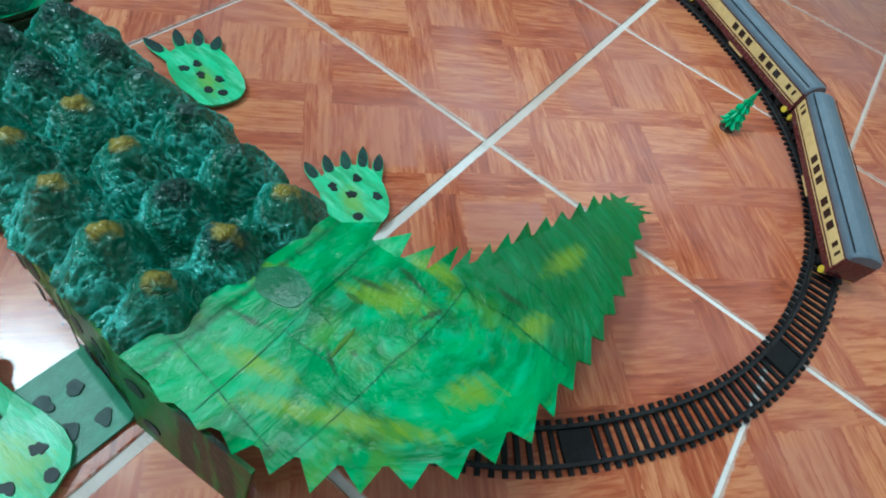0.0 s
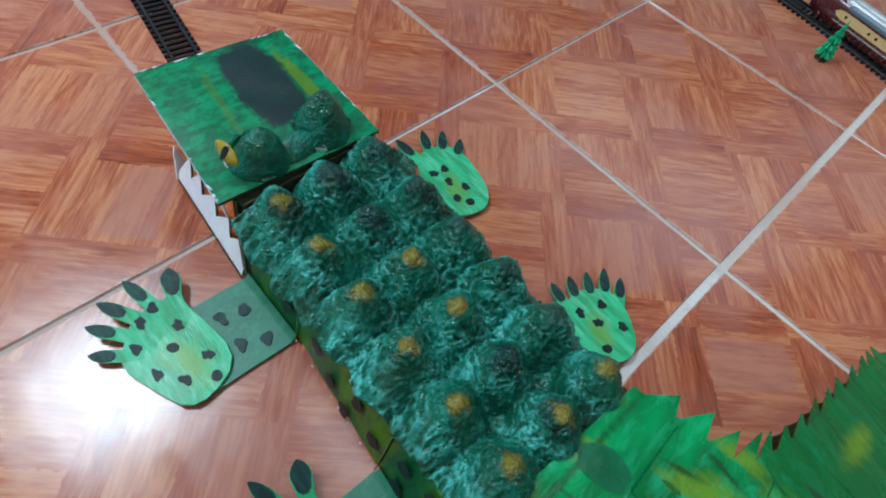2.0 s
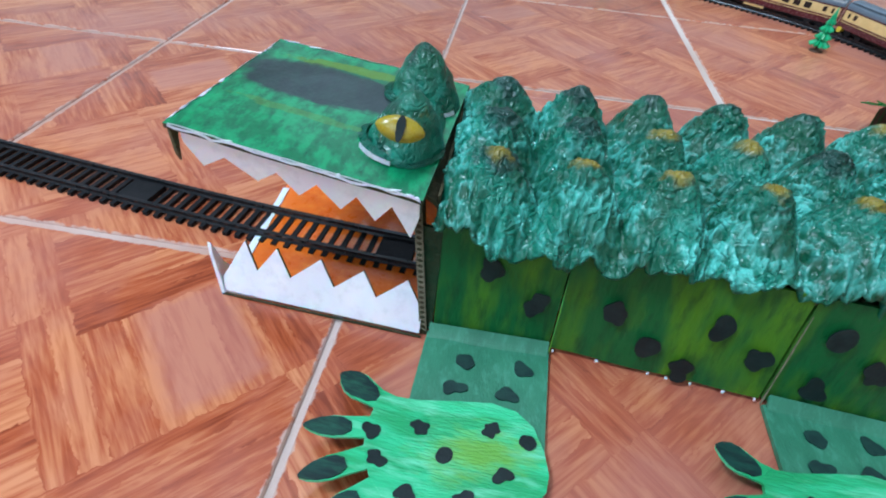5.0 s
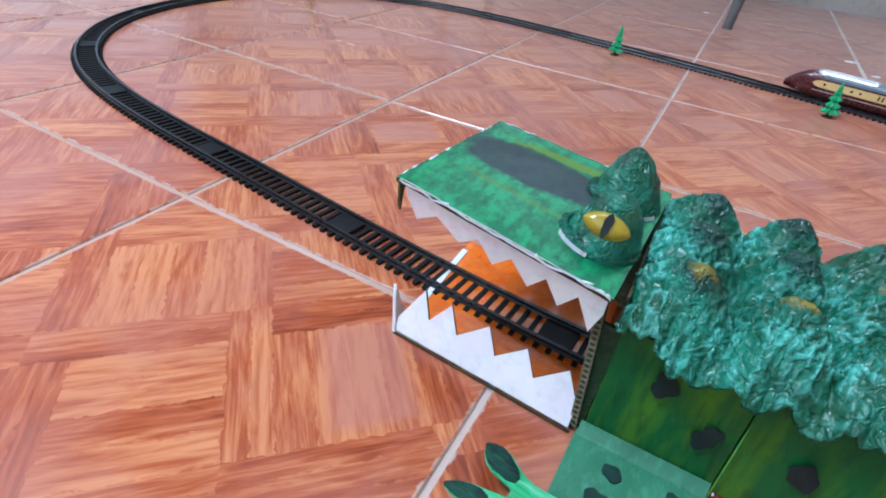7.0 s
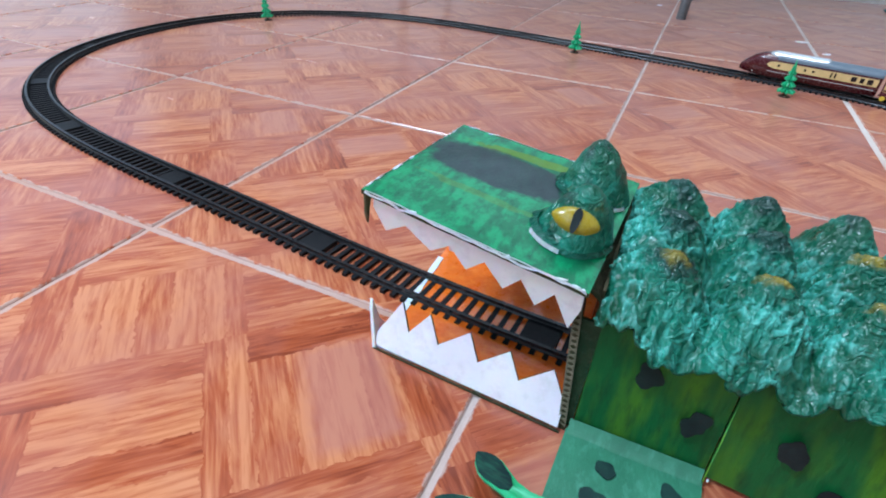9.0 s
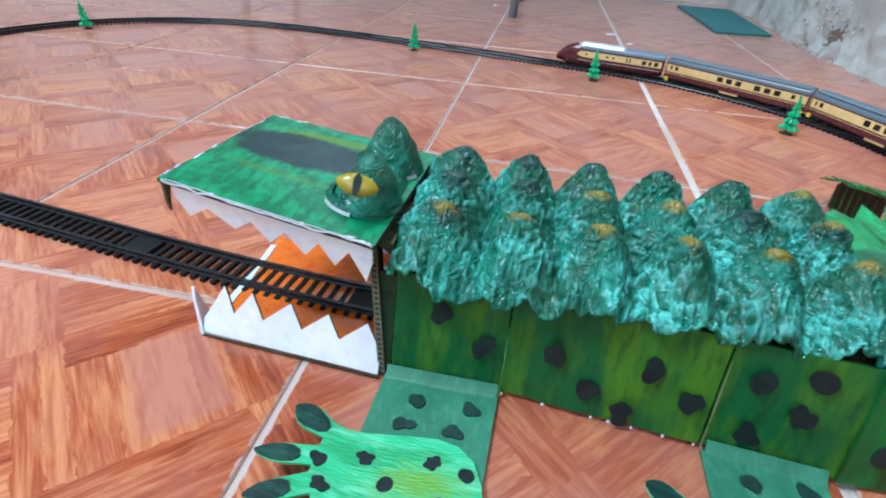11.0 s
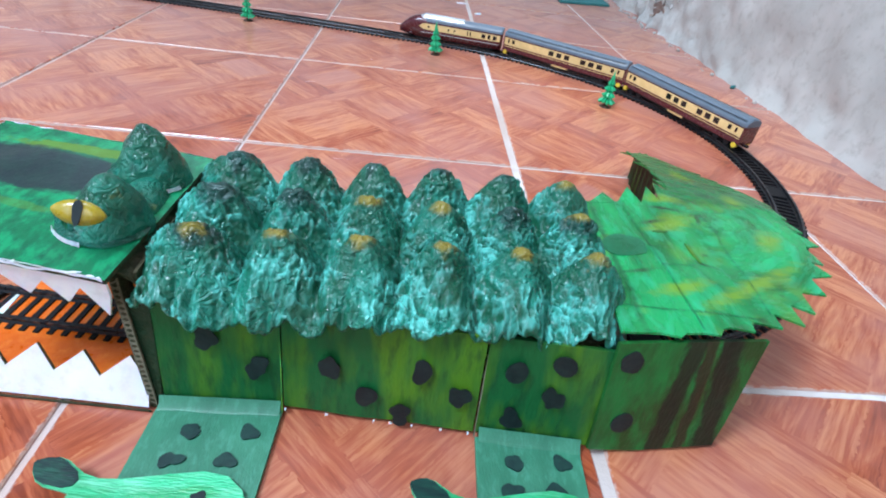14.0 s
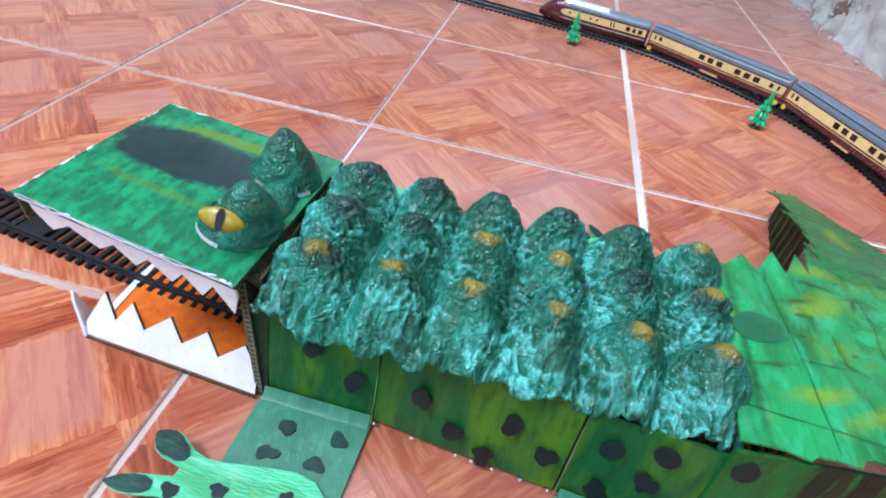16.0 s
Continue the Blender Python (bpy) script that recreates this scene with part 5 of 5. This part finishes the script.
    inner = [bm.verts.new(centre + ax.normalized() * u * 0.5 + ay.normalized() * v * 0.5 + nose * 0.0014) for u, v in almond]
    for i in range(32):
        bm.faces.new((rim[i - 1], rim[i], face[i], face[i - 1])), bm.faces.new((face[i - 1], face[i], inner[i], inner[i - 1]))
    bm.faces.new(inner), bm.faces.new(rim[::-1])
    eye = part("eye", bm, M_EYE, croc, "almond-shaped yellow card eye with a black slit", True)
    bm = prism(bmesh.new(), [(0.0024 * math.cos(t) * (1.1 if math.sin(t) > 0 else 0.9), 0.0070 * math.sin(t)) for t in [6.28319 * i / 18 for i in range(18)]], centre + nose * 0.0021, ax, ay, 0.0012)
    part("pupil", bm, M_SPOT, eye)

    # lower jaw: orange floor, white walls with standing teeth
    def floor_at(u, v):
        return Vector((-0.081 + 0.134 * u - 0.006 * v * (1 - u), -0.3835 - 0.007 * u + (0.137 + 0.007 * u) * v, 0.0022 + 0.0004 * noise.noise((u * 5, v * 5, 9))))
    part("jaw_floor", slab(bmesh.new(), floor_at, 10, 10, 0.0016, 1), (M_ORANGE, M_WHITE), croc, "orange painted lower jaw of card")

    # white paper folded over the front edge of the jaw
    def lip(u, v):
        p = floor_at(0.0, 0.14 + 0.72 * v)
        return p + Vector((-0.001 + 0.0052 * u + 0.0008 * noise.noise((v * 9, u, 3)), 0, 0.0010 + 0.0004 * noise.noise((v * 7, 2, u))))
    part("front_lip", slab(bmesh.new(), lip, 3, 18, 0.0006), M_WHITE, croc, "white paper lip along the jaw")

    # layered edge of the card under the jaw
    bm = prism(bmesh.new(), [(0, 0), (0.1385, 0), (0.1385, 0.0014), (0, 0.0012)], (-0.0825, -0.3848, 0.0004), (0.139, -0.0095, 0), (0, 0, 1), -0.0010)
    part("jaw_edge", bm, M_FRAME, croc, "layered raw card edge")

    def standing(name, p, q, tips, valleys, lean, thick=0.0022):
        d = q - p
        pts = [(0, 0)] + [(d.length * f, hgt) for f, hgt in sorted(tips + valleys)] + [(d.length, 0)]
        bm = prism(bmesh.new(), pts, p, d, Vector((0, 0, 1)) + Vector(lean), thick, 1)
        return part(name, bm, (M_WHITE, M_WHITE if name == "front_teeth" else M_CARD), croc, "white card strip of pointed teeth")
    standing("lower_teeth", Vector((-0.0815, -0.384, 0.0030)), Vector((0.054, -0.3935, 0.0030)),
             [(0.108, 0.0375), (0.272, 0.0365), (0.494, 0.0355), (0.705, 0.0340), (0.918, 0.0340)],
             [(0.0, 0.010), (0.04, 0.020), (0.175, 0.0185), (0.345, 0.0185), (0.565, 0.0185), (0.775, 0.0180), (1.0, 0.016)], (0, 0.48, 0))
    standing("lower_teeth", Vector((0.053, -0.2465, 0.0006)), Vector((-0.083, -0.2485, 0.0006)),
             [(0.06, 0.047), (0.25, 0.050), (0.44, 0.050), (0.63, 0.048), (0.82, 0.047), (0.97, 0.042)],
             [(0.0, 0.025), (0.15, 0.027), (0.34, 0.027), (0.53, 0.028), (0.72, 0.028), (0.90, 0.028), (1.0, 0.03)], (0, -0.30, 0))
    standing("front_teeth", Vector((-0.0845, -0.3650, 0.0006)), Vector((-0.0822, -0.3860, 0.0006)), [(0.93, 0.037)], [(0.0, 0.004), (0.5, 0.016), (1.0, 0.030)], (-0.22, 0.30, 0))


INNER = ((0.349, -0.243), (0.388, -0.234), (0.420, -0.230), (0.438, -0.214), (0.446, -0.190), (0.455, -0.155), (0.466, -0.110), (0.477, -0.065), (0.487, -0.020), (0.497, 0.012))
OUTER = ((0.338, -0.391), (0.394, -0.387), (0.436, -0.3725), (0.474, -0.3500), (0.510, -0.316), (0.532, -0.272), (0.541, -0.215), (0.541, -0.140), (0.535, -0.062), (0.521, 0.016))
TAIL_Z = ((0.0, 0.095), (0.25, 0.0925), (0.46, 0.0890), (0.55, 0.0820), (0.75, 0.0580), (1.0, 0.0300))


def tail_point(s, w, up=0.0):
    """On the tail's sheet: s from the body to the tip, w from its inner to its outer edge."""
    k = s * (len(INNER) - 1)
    idx = range(len(INNER))
    a = Vector([float(np.interp(k, idx, [p[n] for p in INNER])) for n in (0, 1)])
    b = Vector([float(np.interp(k, idx, [p[n] for p in OUTER])) for n in (0, 1)])
    p = a.lerp(b, w)
    # the folds run slantwise: the outer edge stays up for longer
    fold = s - 0.20 * w * min(1.0, (1 - s) / 0.34)
    z = float(np.interp(fold, [q[0] for q in TAIL_Z], [q[1] for q in TAIL_Z]))
    z += 0.0018 * noise.noise((p.x * 28, p.y * 28, 4)) - 0.0025 * w * s
    return Vector((p.x, p.y, z + up))


def on_tail(x, y):
    """The way along and across the tail's sheet at a place in the plan."""
    s, w, step = 0.5, 0.5, 0.5
    for _ in range(14):
        s, w = min(((s + a * step, w + b * step) for a in (-1, -0.5, 0, 0.5, 1) for b in (-1, -0.5, 0, 0.5, 1)),
                   key=lambda q: (tail_point(min(1, max(0, q[0])), min(1, max(0, q[1]))).xy - Vector((x, y))).length)
        s, w = min(1.0, max(0.0, s)), min(1.0, max(0.0, w))
        step *= 0.6
    return s, w


def build_tail(croc):
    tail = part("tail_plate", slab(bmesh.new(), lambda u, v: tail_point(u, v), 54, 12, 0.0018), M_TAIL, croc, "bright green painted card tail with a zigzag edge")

    def row_of_teeth(w, count, first, last, s0, s1):
        for i in range(count):
            f = i / count
            sa, sb = s0 + (s1 - s0) * f, s0 + (s1 - s0) * (i + 1) / count
            a, b = tail_point(sa, w), tail_point(sb, w)
            out = tail_point((sa + sb) / 2, w) - tail_point((sa + sb) / 2, 0.5)
            out.z = 0
            out.normalize()
            size = (first + (last - first) * f) * (0.85 + 0.3 * rng.random())
            lift = rng.uniform(-0.003, 0.003)
            tip = (a + b) / 2 + out * size + (b - a) * 0.25 + Vector((0, 0, lift))
            inset = -out * 0.002
            bm = bmesh.new()
            up = [bm.verts.new(p) for p in (a + inset, b + inset, tip)]
            dn = [bm.verts.new(p.co - Vector((0, 0, 0.0016))) for p in up]
            bm.faces.new(up), bm.faces.new(dn[::-1])
            for k in range(3):
                bm.faces.new((up[k - 1], up[k], dn[k], dn[k - 1]))
            part("tail_tooth", bm, M_TAIL, tail)

    row_of_teeth(1.0, 7, 0.014, 0.017, 0.20, 0.60)
    row_of_teeth(1.0, 3, 0.004, 0.009, 0.03, 0.20)
    row_of_teeth(1.0, 10, 0.016, 0.008, 0.60, 1.0)
    row_of_teeth(0.0, 5, 0.019, 0.020, 0.02, 0.40)
    row_of_teeth(0.0, 9, 0.014, 0.009, 0.42, 1.0)
    for k, w in enumerate((0.05, 0.35, 0.65, 0.95)):
        a, b = tail_point(1.0, w - 0.14), tail_point(1.0, w + 0.14)
        tip = (a + b) / 2 + Vector((0.004 + 0.008 * w, 0.016 - 0.004 * (k % 2), -0.004))
        bm = bmesh.new()
        up = [bm.verts.new(p) for p in (a + Vector((0, -0.002, 0)), b + Vector((0, -0.002, 0)), tip)]
        dn = [bm.verts.new(p.co - Vector((0, 0, 0.0016))) for p in up]
        bm.faces.new(up), bm.faces.new(dn[::-1])
        for n in range(3):
            bm.faces.new((up[n - 1], up[n], dn[n], dn[n - 1]))
        part("tail_tooth", bm, M_TAIL, tail)

    # creases scored into the card, and brushed patches of other paint
    def line(points, width, material, name, up=0.0006):
        bm, pts = bmesh.new(), []
        for (s0, w0), (s1, w1) in zip(points, points[1:]):
            for k in range(9):
                pts.append((s0 + (s1 - s0) * k / 8, w0 + (w1 - w0) * k / 8))
        last = None
        for n, (s, w) in enumerate(pts):
            p = tail_point(s, w, up)
            d = (tail_point(*pts[min(n + 1, len(pts) - 1)]) - tail_point(*pts[max(n - 1, 0)])).normalized()
            side = Vector((-d.y, d.x, 0)).normalized() * width * (0.7 + 0.6 * rng.random()) / 2
            now = (bm.verts.new(p + side), bm.verts.new(p - side))
            if last:
                bm.faces.new((last[0], last[1], now[1], now[0]))
            last = now
        bmesh.ops.solidify(bm, geom=bm.faces[:], thickness=0.0004)
        part(name, bm, material, tail)

    for bends in (((0.345, -0.366), (0.392, -0.369), (0.438, -0.371)), ((0.391, -0.385), (0.391, -0.330), (0.388, -0.290), (0.386, -0.240)),
                  ((0.445, -0.367), (0.451, -0.289), (0.452, -0.216)), ((0.446, -0.214), (0.490, -0.213), (0.537, -0.214)),
                  ((0.450, -0.168), (0.500, -0.176), (0.540, -0.184)), ((0.388, -0.300), (0.398, -0.299), (0.408, -0.300)),
                  ((0.389, -0.321), (0.407, -0.320), (0.425, -0.317))):
        line([on_tail(x, y) for x, y in bends], 0.0005, M_PATCH, "crease")
    for k, (s, w, rs, rw, mt) in enumerate(((0.055, 0.42, 0.045, 0.085, M_PATCH),
                                            (0.20, 0.50, 0.004, 0.09, M_SIDE), (0.16, 0.30, 0.020, 0.012, M_SIDE))):
        bm = bmesh.new()
        at = [tail_point(max(0.0, min(1.0, s + a)), max(0.02, min(0.98, w + b)), 0.0005) for a, b in blot(rs, rw, 0.30 if mt is M_PATCH else 0.7, 26, k + 40)]
        mid, rim = bm.verts.new(tail_point(s, w, 0.0006)), [bm.verts.new(p) for p in at]
        low = [bm.verts.new(p - Vector((0, 0, 0.0005))) for p in at]
        for n in range(26):
            bm.faces.new((mid, rim[n - 1], rim[n])), bm.faces.new((rim[n - 1], low[n - 1], low[n], rim[n]))
        part("paint_patch", bm, mt, tail)

    # the striped wall that props up the tail's inner side
    def prop(u, v):
        top = tail_point(0.60 + 0.36 * u, 0.0)
        return Vector((top.x + 0.010, top.y, 0.001 + (top.z - 0.0045) * v))
    bm = bmesh.new()
    g = [[bm.verts.new(prop(i / 12, j / 4)) for j in range(5)] for i in range(13)]
    for i in range(12):
        for j in range(4):
            bm.faces.new((g[i][j], g[i + 1][j], g[i + 1][j + 1], g[i][j + 1]))
    bmesh.ops.solidify(bm, geom=bm.faces[:], thickness=0.002)
    wall = part("tail_side", bm, M_STRIPE, croc, "brown and dark green striped tail side")
    for k in range(7):
        a, b = prop(0.05 + 0.14 * k, 0.02), prop(min(1, 0.12 + 0.14 * k), 0.92)
        d = Vector((-0.0013, 0, 0))
        bm = bmesh.new()
        vs = [bm.verts.new(p + d) for p in (a, a + Vector((0.0006, 0.0055, 0)), b + Vector((0.0004, 0.004, 0)), b)]
        bm.faces.new(vs)
        bmesh.ops.solidify(bm, geom=bm.faces[:], thickness=0.0006)
        part("stripe", bm, M_SIDE, wall)


def build_limbs(croc):
    # legs: flat card laid on the floor
    for x0, x1, y0, y1, sk in ((0.059, 0.137, -0.391, -0.478, -0.003), (0.264, 0.333, -0.404, -0.486, -0.003), (0.070, 0.135, -0.243, -0.196, 0.0), (0.272, 0.335, -0.243, -0.200, 0.0)):
        bm = slab(bmesh.new(), lambda u, v: Vector((x0 + (x1 - x0) * u + sk * v, y0 + (y1 - y0) * v, 0.0036 + 0.0005 * noise.noise((u * 3, v * 3, x0)))), 5, 5, 0.0030)
        leg = part("leg", bm, M_LEG, croc, "blue-green painted card leg with black spots")
        if y1 < -0.3:
            for k, (u, v) in enumerate(((0.35, 0.17), (0.80, 0.16), (0.30, 0.39), (0.70, 0.38))):
                p = (x0 + (x1 - x0) * u + sk * v, y0 + (y1 - y0) * v - 0.004, 0.0049)
                part("spot", prism(bmesh.new(), blot(0.0060, 0.0050, 0.95, 24, k + 60), p, (1, 0, 0), (0, 1, 0), 0.0008), M_FAINT, leg)

    def curled(bm, curl):
        """The thin card curls up from the floor towards the claws."""
        for v in bm.verts:
            v.co.z += curl(v.co.x)
        return bm

    def sheet(outline, z, thick):
        """A flat piece of card in rings round its middle, so that it can curl."""
        bm = bmesh.new()
        mid = Vector((sum(p[0] for p in outline) / len(outline), sum(p[1] for p in outline) / len(outline)))
        for h, flip in ((z + thick / 2, False), (z - thick / 2, True)):
            rings = [[bm.verts.new((*mid.lerp(Vector(p), f), h)) for p in outline] for f in (1, 0.8, 0.6, 0.4, 0.2)]
            centre = bm.verts.new((*mid, h))
            for k in range(len(outline)):
                for p, q in zip(rings, rings[1:]):
                    bm.faces.new((p[k - 1], p[k], q[k], q[k - 1]))
                bm.faces.new((rings[-1][k - 1], rings[-1][k], centre))
            top, low = (top, rings[0]) if flip else (rings[0], None)
        for k in range(len(outline)):
            bm.faces.new((top[k - 1], top[k], low[k], low[k - 1]))
        bmesh.ops.recalc_face_normals(bm, faces=bm.faces)
        return bm

    def ribbon(a, b, w, shape, z, thick):
        """A tapering strip along a toe, wider or narrower at each of its stations."""
        d = (b - a).normalized()
        n, length, bm, last = Vector((-d.y, d.x)), (b - a).length, bmesh.new(), None
        for f, q in shape:
            p = a + d * length * f
            ring = [bm.verts.new((*(p + n * w * q * side), z + h)) for side, h in ((1, thick / 2), (-1, thick / 2), (-1, -thick / 2), (1, -thick / 2))]
            if last:
                for k in range(4):
                    bm.faces.new((last[k - 1], last[k], ring[k], ring[k - 1]))
            else:
                bm.faces.new(ring)
            last = ring
        bm.faces.new(last[::-1])
        bmesh.ops.recalc_face_normals(bm, faces=bm.faces)
        return bm

    LEAF, FINGER = [(-0.3, 0.95), (0.0, 0.90), (0.2, 0.78), (0.4, 0.92), (0.58, 1.08), (0.76, 1.0), (0.91, 0.62), (1.0, 0.14)], [(-0.3, 1.0), (0.0, 1.0), (0.3, 0.95), (0.55, 0.98), (0.75, 0.82), (0.9, 0.52), (1.0, 0.12)]
    LEAF_CLAW, FINGER_CLAW = [(0.20, 0.25), (0.32, 0.68), (0.5, 0.84), (0.6, 0.98), (0.76, 0.94), (0.91, 0.58), (1.01, 0.12)], [(0.30, 0.40), (0.42, 0.78), (0.58, 0.86), (0.76, 0.74), (0.9, 0.46), (1.01, 0.10)]

    def foot(palm, toes, spots, z, label, curl=lambda x: 0.0):
        ob = part("foot", curled(sheet(palm, z - 0.0012, 0.0024), curl), M_FOOT, croc, label)
        for k, ((bx, by), (tx, ty), w) in enumerate(toes):
            a, b = Vector((bx, by)), Vector((tx, ty))
            leaf = k == 0 and by < -0.3
            toe = part("toe", curled(ribbon(a, b, w, LEAF if leaf else FINGER, z - 0.0010 - 0.00006 * k, 0.0016), curl), M_FOOT, ob)
            part("claw", curled(ribbon(a, b, w, LEAF_CLAW if leaf else FINGER_CLAW, z + 0.00004 * k, 0.0010), curl), M_CLAW, toe)
        for k, (x, y) in enumerate(spots):
            part("spot", curled(prism(bmesh.new(), blot(0.0049, 0.0040, 1.05, 24, k + 80), (x, y, z + 0.0009), (1, 0, 0), (0, 1, 0), 0.0012), curl), M_SPOT, ob)
        return ob

    def palm(cx, cy, rx, ry, turn, n=32):
        c, s = math.cos(radians(turn)), math.sin(radians(turn))
        pts = []
        for i in range(n):
            t = 6.28319 * i / n
            u, v = rx * math.copysign(abs(math.cos(t)) ** 0.78, math.cos(t)), ry * math.copysign(abs(math.sin(t)) ** 0.78, math.sin(t))
            pts.append((cx + u * c - v * s, cy + u * s + v * c))
        return pts

    for dx, dy, z, lab in ((0.0, 0.0, 0.0068, "light green card foot with dark claws, on the floor"), (0.2035, -0.004, 0.0070, "light green card foot with dark claws beside a rear leg")):
        toes = [((0.047, -0.4505), (0.0185, -0.4405), 0.0076), ((0.042, -0.4655), (0.0095, -0.4745), 0.0060), ((0.043, -0.4815), (0.0155, -0.4990), 0.0060), ((0.052, -0.4940), (0.0285, -0.5150), 0.0056), ((0.066, -0.5020), (0.0505, -0.5240), 0.0054)]
        toes = [((a[0] + dx, a[1] + dy), (b[0] + dx, b[1] + dy), w) for a, b, w in toes]
        spots = [(0.0425, -0.4675), (0.0485, -0.481), (0.067, -0.459), (0.082, -0.4715), (0.105, -0.453), (0.125, -0.4565), (0.113, -0.4765), (0.066, -0.494), (0.0955, -0.491)]
        edge = [(0.041, -0.453), (0.039, -0.465), (0.041, -0.478), (0.047, -0.490), (0.058, -0.500), (0.070, -0.5075), (0.081, -0.508), (0.094, -0.503), (0.112, -0.496), (0.128, -0.489),
                (0.135, -0.481), (0.1365, -0.472), (0.134, -0.460), (0.128, -0.447), (0.118, -0.439), (0.104, -0.4365), (0.085, -0.439), (0.062, -0.4435), (0.047, -0.445)]
        foot([(x + dx, y + dy) for x, y in edge], toes, [(x + dx, y + dy) for x, y in spots], z, lab, lambda x: 0.012 * max(0.0, (0.075 + dx - x) / 0.065) ** 1.3)
    foot(palm(0.088, -0.160, 0.049, 0.0315, -14), [((0.048, -0.172), (0.008, -0.174), 0.0064), ((0.050, -0.158), (0.014, -0.141), 0.0062), ((0.058, -0.147), (0.028, -0.122), 0.0062), ((0.070, -0.139), (0.050, -0.113), 0.0062)],
         [(0.072, -0.158), (0.088, -0.166), (0.104, -0.156), (0.122, -0.166), (0.070, -0.172), (0.110, -0.174)], 0.0066, "light green card foot with dark claws by a front leg")
    foot(palm(0.303, -0.165, 0.038, 0.031, -32), [((0.272, -0.178), (0.243, -0.170), 0.0058), ((0.276, -0.166), (0.249, -0.150), 0.0058), ((0.283, -0.153), (0.257, -0.132), 0.0058), ((0.291, -0.142), (0.266, -0.114), 0.0058), ((0.302, -0.134), (0.284, -0.109), 0.0056)],
         [(0.290, -0.148), (0.282, -0.172), (0.318, -0.150), (0.322, -0.180), (0.300, -0.166)], 0.0066, "light green card foot with dark claws by a rear leg")


def build_crocodile():
    croc = empty("crocodile_tunnel", (0.2, -0.31, 0), "handmade cardboard crocodile tunnel with an egg tray back over the track", "model tunnel")
    build_body(croc)
    build_tray(croc)
    build_head(croc)
    build_tail(croc)
    build_limbs(croc)


def build_tiles(floor):
    """Glazed tiles with softened rims, laid in straight rows with uneven joints."""
    gaps = {0: 0.0042, 1: 0.0094, 2: 0.0040}
    row, meshes = 0.0052, {}
    for i in range(-9, 3):
        for j in range(-7, 6):
            turned, left, right = (i + j) % 2 == 0, gaps.get(i, 0.0062), gaps.get(i + 1, 0.0062)
            kind = (turned, left, right, rng.randrange(2))
            if kind not in meshes:
                bm = bmesh.new()
                hx, hy = (TILE - (left + right) / 2) / 2, (TILE - row) / 2 - 0.0005 * kind[3]
                if turned:
                    hx, hy = hy, hx
                loop = lambda d, z: [bm.verts.new((x * (hx - d), y * (hy - d), z)) for x, y in ((-1, -1), (1, -1), (1, 1), (-1, 1))]
                rings = [loop(0, -0.006), loop(0, -0.0012), loop(0.0012, 0.0)]
                for a, b in zip(rings, rings[1:]):
                    for k in range(4):
                        bm.faces.new((a[k - 1], a[k], b[k], b[k - 1]))
                bm.faces.new(rings[-1])
                bmesh.ops.recalc_face_normals(bm, faces=bm.faces)
                meshes[kind] = bpy.data.meshes.new("tile")
                bm.to_mesh(meshes[kind])
                bm.free()
                meshes[kind].materials.append(M_TILE)
            ob = new("tile", meshes[kind])
            ob.parent = floor
            ob.matrix_basis = pose((i + 0.5) * TILE + (left - right) / 4 + rng.uniform(-0.0006, 0.0006), (j + 0.5) * TILE + rng.uniform(-0.0006, 0.0006), rng.uniform(-0.0002, 0.0002), 0, 0, 90 if turned else 0)


floor = build_floor()
build_walls()
build_wall_details()
build_track()
build_crocodile()
build_train()
fir = build_tree()
TREES = ((0.547, 0.266, 20), (0.247, 0.472, 75), (-0.153, 0.568, 140), (-0.885, 0.440, 200))
fir.scale = (1.14, 1.14, 1.14)
fir.location, fir.rotation_euler = (TREES[0][0], TREES[0][1], 0), (0, 0, radians(TREES[0][2]))
for x, y, a in TREES[1:]:
    copy_thing(fir, pose(x, y, 0, rng.uniform(-3, 3), rng.uniform(-3, 3), a))
build_table()
build_mat()
build_litter()
build_tiles(floor)
